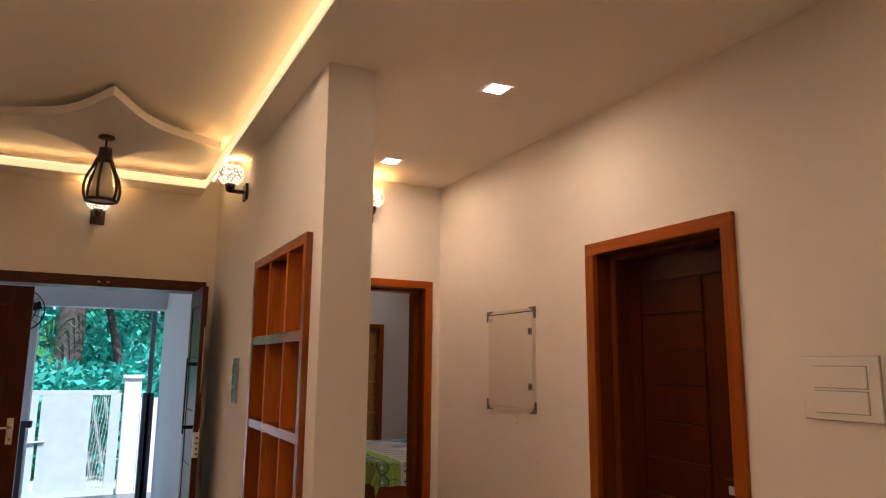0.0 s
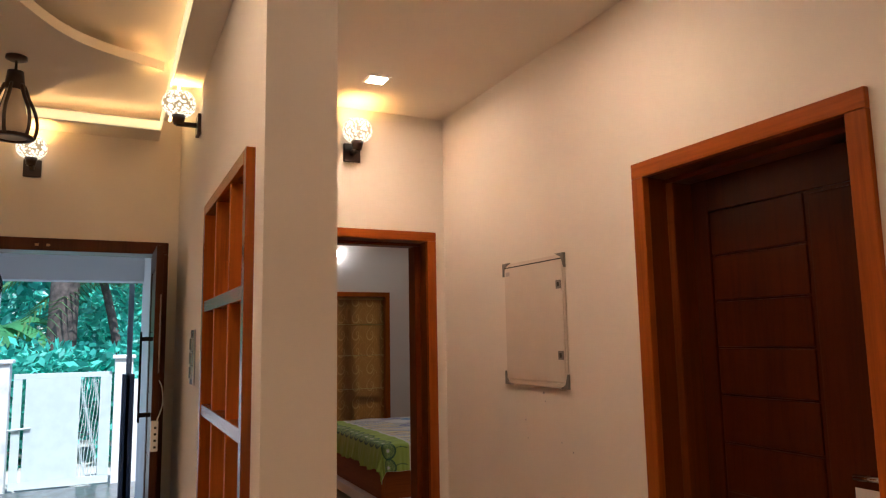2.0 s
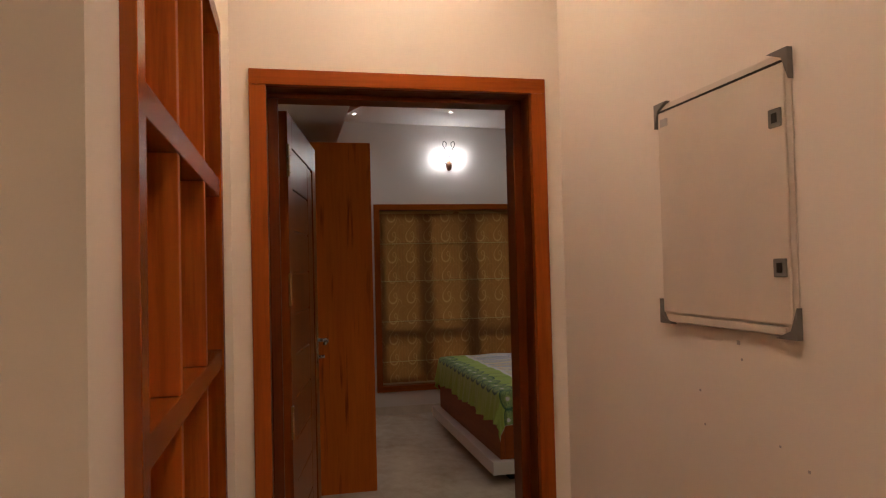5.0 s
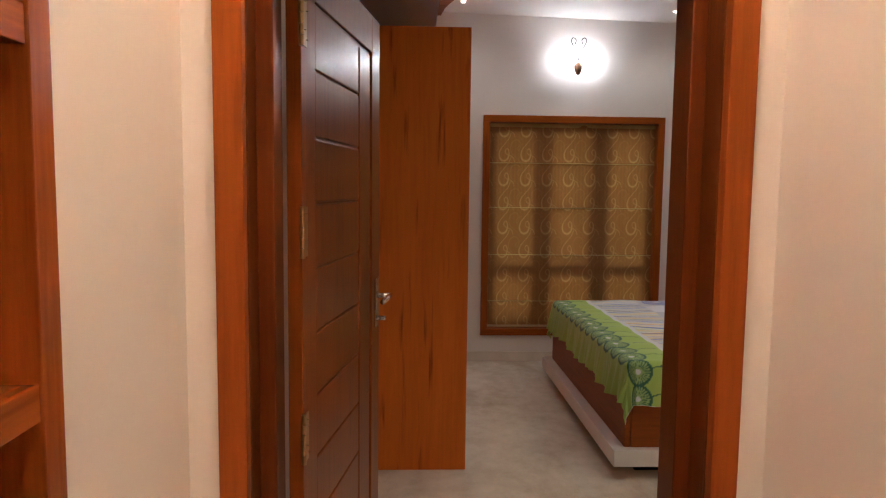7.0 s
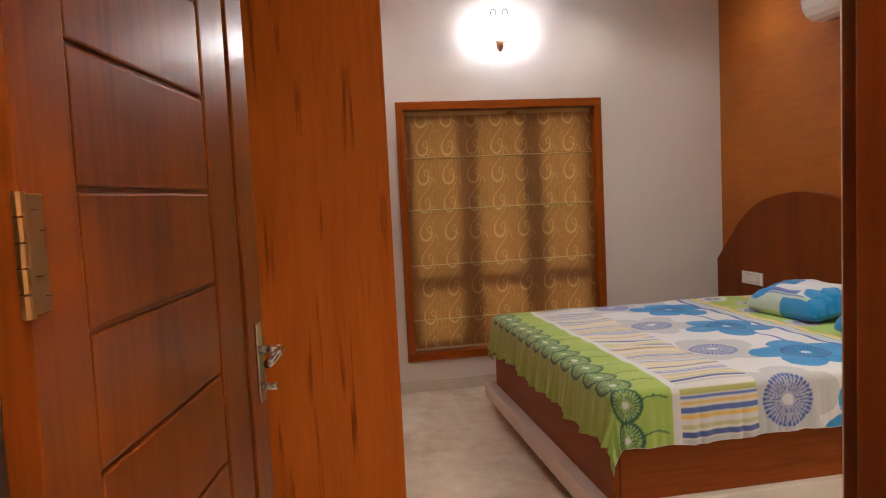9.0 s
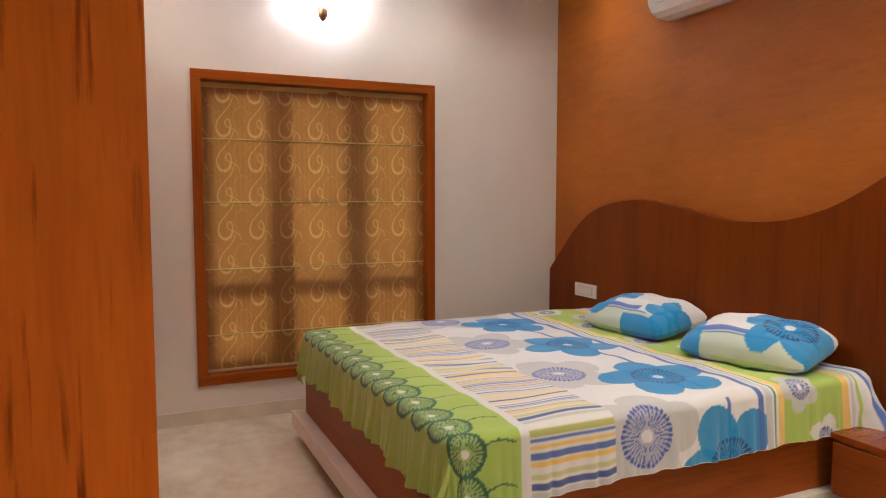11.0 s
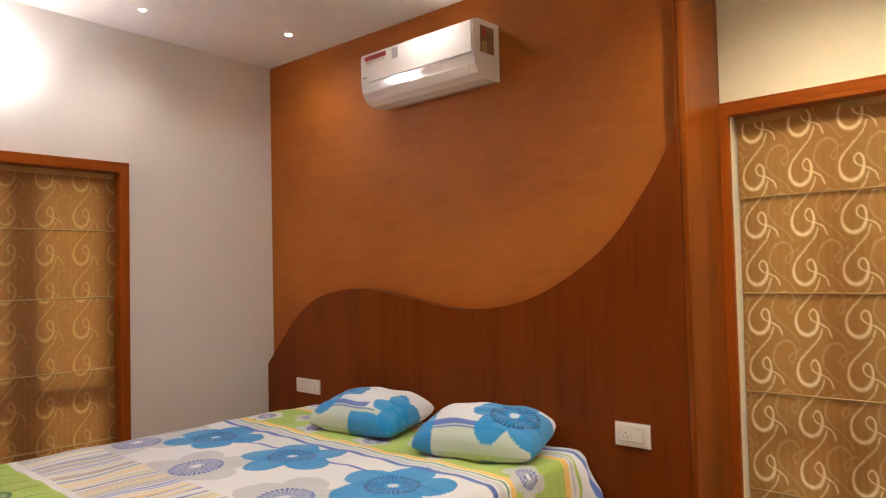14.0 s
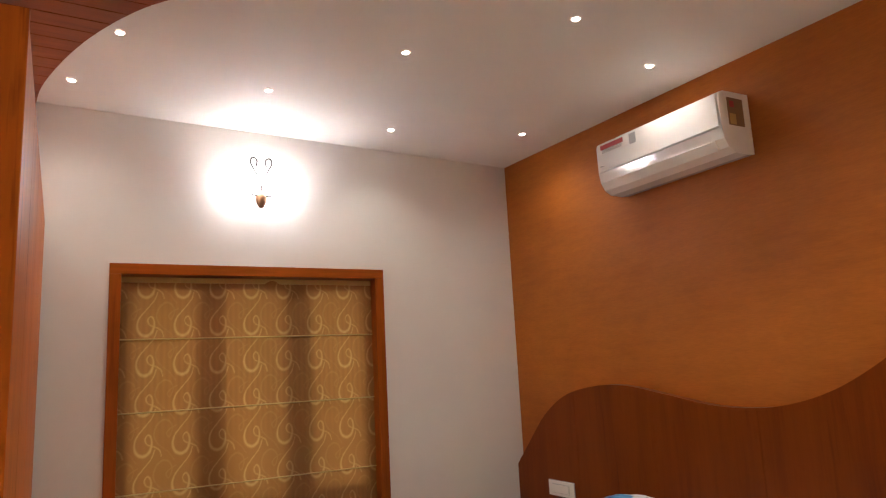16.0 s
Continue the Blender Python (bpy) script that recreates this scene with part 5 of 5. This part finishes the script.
for k in range(3):
    a = 2 * math.pi * k / 3 + 0.4
    c, s = math.cos(a), math.sin(a)
    bm = bmesh.new()
    q = [bm.verts.new((0.80 + c * u - s * v, 10.16 + d, 2.02 + s * u + c * v)) for u, v, d in ((0.03, -0.02, -0.01), (0.17, -0.06, -0.025), (0.18, 0.03, 0.02), (0.03, 0.02, 0.012))]
    bm.faces.new(q)
    bmesh.ops.solidify(bm, geom=bm.faces[:], thickness=0.003)
    part("blade", bm, BLACK_METAL, fan)

for x0, x1, top_z, mat in ((1.93, 2.16, 1.36, LIME), (0.42, 0.70, 1.33, MOULDY)):
    gp = thing("gate_post", ((x0 + x1) / 2, 14.0, -0.4), "limewashed masonry gate post" if mat == LIME else "limewashed gate post blackened with mould", "gate post")
    part("shaft", boxed(x0, x1, 13.88, 14.12, -0.4, top_z - 0.05, bevel=0.01), mat, gp)
    part("cap", boxed(x0 - 0.03, x1 + 0.03, 13.85, 14.15, top_z - 0.05, top_z, bevel=0.012), mat, gp)
gate = thing("yard_gate", (1.3, 14.0, -0.35), "cream sheet-metal gate with a slotted opening", "gate")
GX0, GX1, GZ0, GZ1 = 0.74, 1.90, -0.34, 1.14
for a0, a1, b0, b1 in ((GX0, GX1, GZ1 - 0.07, GZ1), (GX0, GX1, GZ0, GZ0 + 0.10), (GX0, GX0 + 0.10, GZ0 + 0.1, GZ1 - 0.07), (GX1 - 0.14, GX1, GZ0 + 0.1, GZ1 - 0.07), (GX0 + 0.14, GX1 - 0.38, GZ0 + 0.1, GZ1 - 0.07)):
    part("sheet", boxed(a0, a1, 13.97, 14.01, b0, b1, bevel=0.004), GATE, gate)
rng = random.Random(4)
for k in range(9):
    x = GX1 - 0.37 + k * 0.027
    pts = [(x + 0.02 * math.sin(j * 1.3 + k), 13.99, GZ0 + 0.1 + j * (GZ1 - GZ0 - 0.17) / 8) for j in range(9)]
    part("bar", tube(bmesh.new(), pts, 0.005, 5), GATE, gate)
part("latch", tube(bmesh.new(), [(GX0 - 0.05, 13.95, 0.42), (GX0 + 0.22, 13.95, 0.44)], 0.014), GATE, gate, "sliding gate latch", True)
bw = thing("yard_wall", (-3, 14.05, -0.4), "limewashed boundary wall beside the gate", "wall", kind="structure")
part("stretch", boxed(-12, 0.41, 13.95, 14.10, -0.4, 1.02), MOULDY, bw)
part("stretch", boxed(2.17, 14, 13.95, 14.10, -0.4, 1.02), LIME, bw)
rail = thing("porch_rail", (0.4, 10.2, -0.01), "dark slatted porch bench seen through the door", "bench")
part("top_rail", boxed(0.2, 1.0, 10.05, 10.12, 0.94, 1.0, bevel=0.01), DARK_STEEL, rail)
for k in range(9):
    part("slat", boxed(0.22 + k * 0.085, 0.27 + k * 0.085, 10.07, 10.10, -0.01, 0.94), DARK_STEEL, rail)


def leaf_cloud(name, spots, material, label, category, size, seed, parent=None):
    """Many small pointed leaves scattered about the given clumps (x, y, z, radius, count)."""
    rng = np.random.RandomState(seed)
    verts, faces = [], []
    for cx, cy, cz, r, n in spots:
        for _ in range(n):
            d = rng.normal(size=3)
            d /= np.linalg.norm(d)
            p = np.array((cx, cy, cz)) + d * r * rng.uniform(0.45, 1.05) * np.array((1, 1, 0.85))
            a = rng.normal(size=3)
            a /= np.linalg.norm(a)
            b = np.cross(a, rng.normal(size=3))
            b /= np.linalg.norm(b)
            s = size * rng.uniform(0.6, 1.5)
            k = len(verts)
            verts += [p - a * s, p + b * s * 0.42, p + a * s, p - b * s * 0.42]
            faces.append((k, k + 1, k + 2, k + 3))
    me = bpy.data.meshes.new(name)
    me.from_pydata([tuple(map(float, v)) for v in verts], [], faces)
    me.materials.append(material)
    ob = new(name, me)
    if parent is not None:
        ob.parent = parent
        ob.matrix_parent_inverse = parent.matrix_basis.inverted()
        return tagged(ob, label)
    return tagged(ob, label, category, kind="stuff")


rng = random.Random(9)
leaf_cloud("hedge", [(-7 + k * 0.32 + rng.uniform(-0.2, 0.2), 16.2 + rng.uniform(-0.6, 0.9), rng.uniform(0.0, 1.4), rng.uniform(0.5, 0.8), 420) for k in range(42)], FOLIAGE, "dense dark green shrubs beyond the gate", "hedge", 0.10, 2)
leaf_cloud("thicket", [(-9 + k * 0.3 + rng.uniform(-0.4, 0.4), 20.5 + rng.uniform(-1.5, 2), rng.uniform(0.3, 5.5), rng.uniform(0.8, 1.4), 380) for k in range(64)], FOLIAGE, "tall tangled greenery filling the view", "trees", 0.13, 3)
leaf_cloud("far_greenery", [(-16 + k * 0.33 + rng.uniform(-0.4, 0.4), 27 + rng.uniform(-1.5, 2), rng.uniform(0.0, 9.0), rng.uniform(1.3, 2.2), 330) for k in range(105)], FOLIAGE, "far wall of tropical trees", "trees", 0.27, 8)


def palm(x, y, h, r, label, n=16, lean=0.3, seed=1):
    rng = random.Random(seed)
    ob = thing("palm_tree", (x, y, -0.4), label, "tree")
    pts = [(x + lean * (k / 8) ** 2, y, -0.4 + h * k / 8) for k in range(9)]
    part("trunk", tube(bmesh.new(), pts, r, 12, r * 0.75), BARK, ob, "", True)
    bm = bmesh.new()
    tx, ty, tz = pts[-1]
    for k in range(n):
        a = 2 * math.pi * k / n + rng.uniform(-0.2, 0.2)
        up = rng.uniform(-0.2, 0.8)
        L = rng.uniform(2.2, 3.2)
        spine = [Vector((tx + math.cos(a) * L * s, ty + math.sin(a) * L * s, tz + up * L * s - 1.1 * L * s * s)) for s in (0, 0.15, 0.3, 0.45, 0.6, 0.75, 0.9, 1.0)]
        for i in range(1, len(spine)):
            for j in range(4):
                p = spine[i - 1].lerp(spine[i], j / 4)
                for sd in (-1, 1):
                    q = p + Vector((-math.sin(a) * sd * 0.5, math.cos(a) * sd * 0.5, -0.3)) * (1.1 - 0.08 * i) + Vector((math.cos(a), math.sin(a), 0)) * 0.2
                    w = Vector((math.cos(a), math.sin(a), 0)) * 0.025
                    bm.faces.new([bm.verts.new(v) for v in (p - w, p + w, q)])
    part("crown", bm, FROND, ob)
    return ob


palm(1.05, 17.6, 7.0, 0.27, "thick dark palm trunk rising from the shrubs", 14, 0.2, 3)
palm(2.15, 18.3, 3.3, 0.10, "young coconut palm with drooping fronds", 14, -0.5, 5)
palm(-4.5, 20.0, 4.2, 0.13, "coconut palm with drooping fronds", 14, 0.4, 6)


def banana(x, y, h, seed):
    rng = random.Random(seed)
    ob = thing("banana_plant", (x, y, -0.4), "banana plant with broad light green leaves", "plant", "banana plants")
    part("stem", tube(bmesh.new(), [(x, y, -0.4), (x + 0.05, y, h * 0.5), (x + 0.1, y, h)], 0.09, 10, 0.05), BANANA, ob, "", True)
    for k in range(8):
        a = 2 * math.pi * k / 8 + rng.uniform(-0.3, 0.3)
        L, up = rng.uniform(1.0, 1.6), rng.uniform(0.5, 1.2)
        bm = bmesh.new()
        rows = []
        for i in range(9):
            s = i / 8
            c = Vector((x + 0.1 + math.cos(a) * L * s * 0.9, y + math.sin(a) * L * s * 0.9, h + up * L * s - 1.1 * L * s * s))
            w = 0.24 * math.sin(math.pi * min(1, s * 0.9 + 0.08)) + 0.01
            side = Vector((-math.sin(a), math.cos(a), 0)) * w
            rows.append([bm.verts.new(c - side - Vector((0, 0, w * 0.4))), bm.verts.new(c), bm.verts.new(c + side - Vector((0, 0, w * 0.4)))])
        for p, q in zip(rows, rows[1:]):
            bm.faces.new((p[0], p[1], q[1], q[0])), bm.faces.new((p[1], p[2], q[2], q[1]))
        part("leaf", bm, BANANA, ob, "", True)
    return ob


for i, (x, y, h) in enumerate(((-0.15, 18.2, 1.7), (-1.2, 17.9, 1.7))):
    banana(x, y, h, 20 + i)

# ---- small marks on the hall wall ----
marks = thing("nail_marks", (XR - 0.001, 5.9, 1.2), "small nail holes and scuffs under the distribution board", "wall marks")
for y, z, r in ((5.905, 1.262, 0.005), (5.895, 1.225, 0.003), (6.06, 1.13, 0.003), (6.045, 1.05, 0.0025), (5.78, 1.06, 0.0025), (5.70, 1.03, 0.003)):
    part("nail_hole", boxed(XR - 0.0025, XR - 0.0005, y - r, y + r, z - r, z + r, bevel=0.0006), GREY_INK, marks)
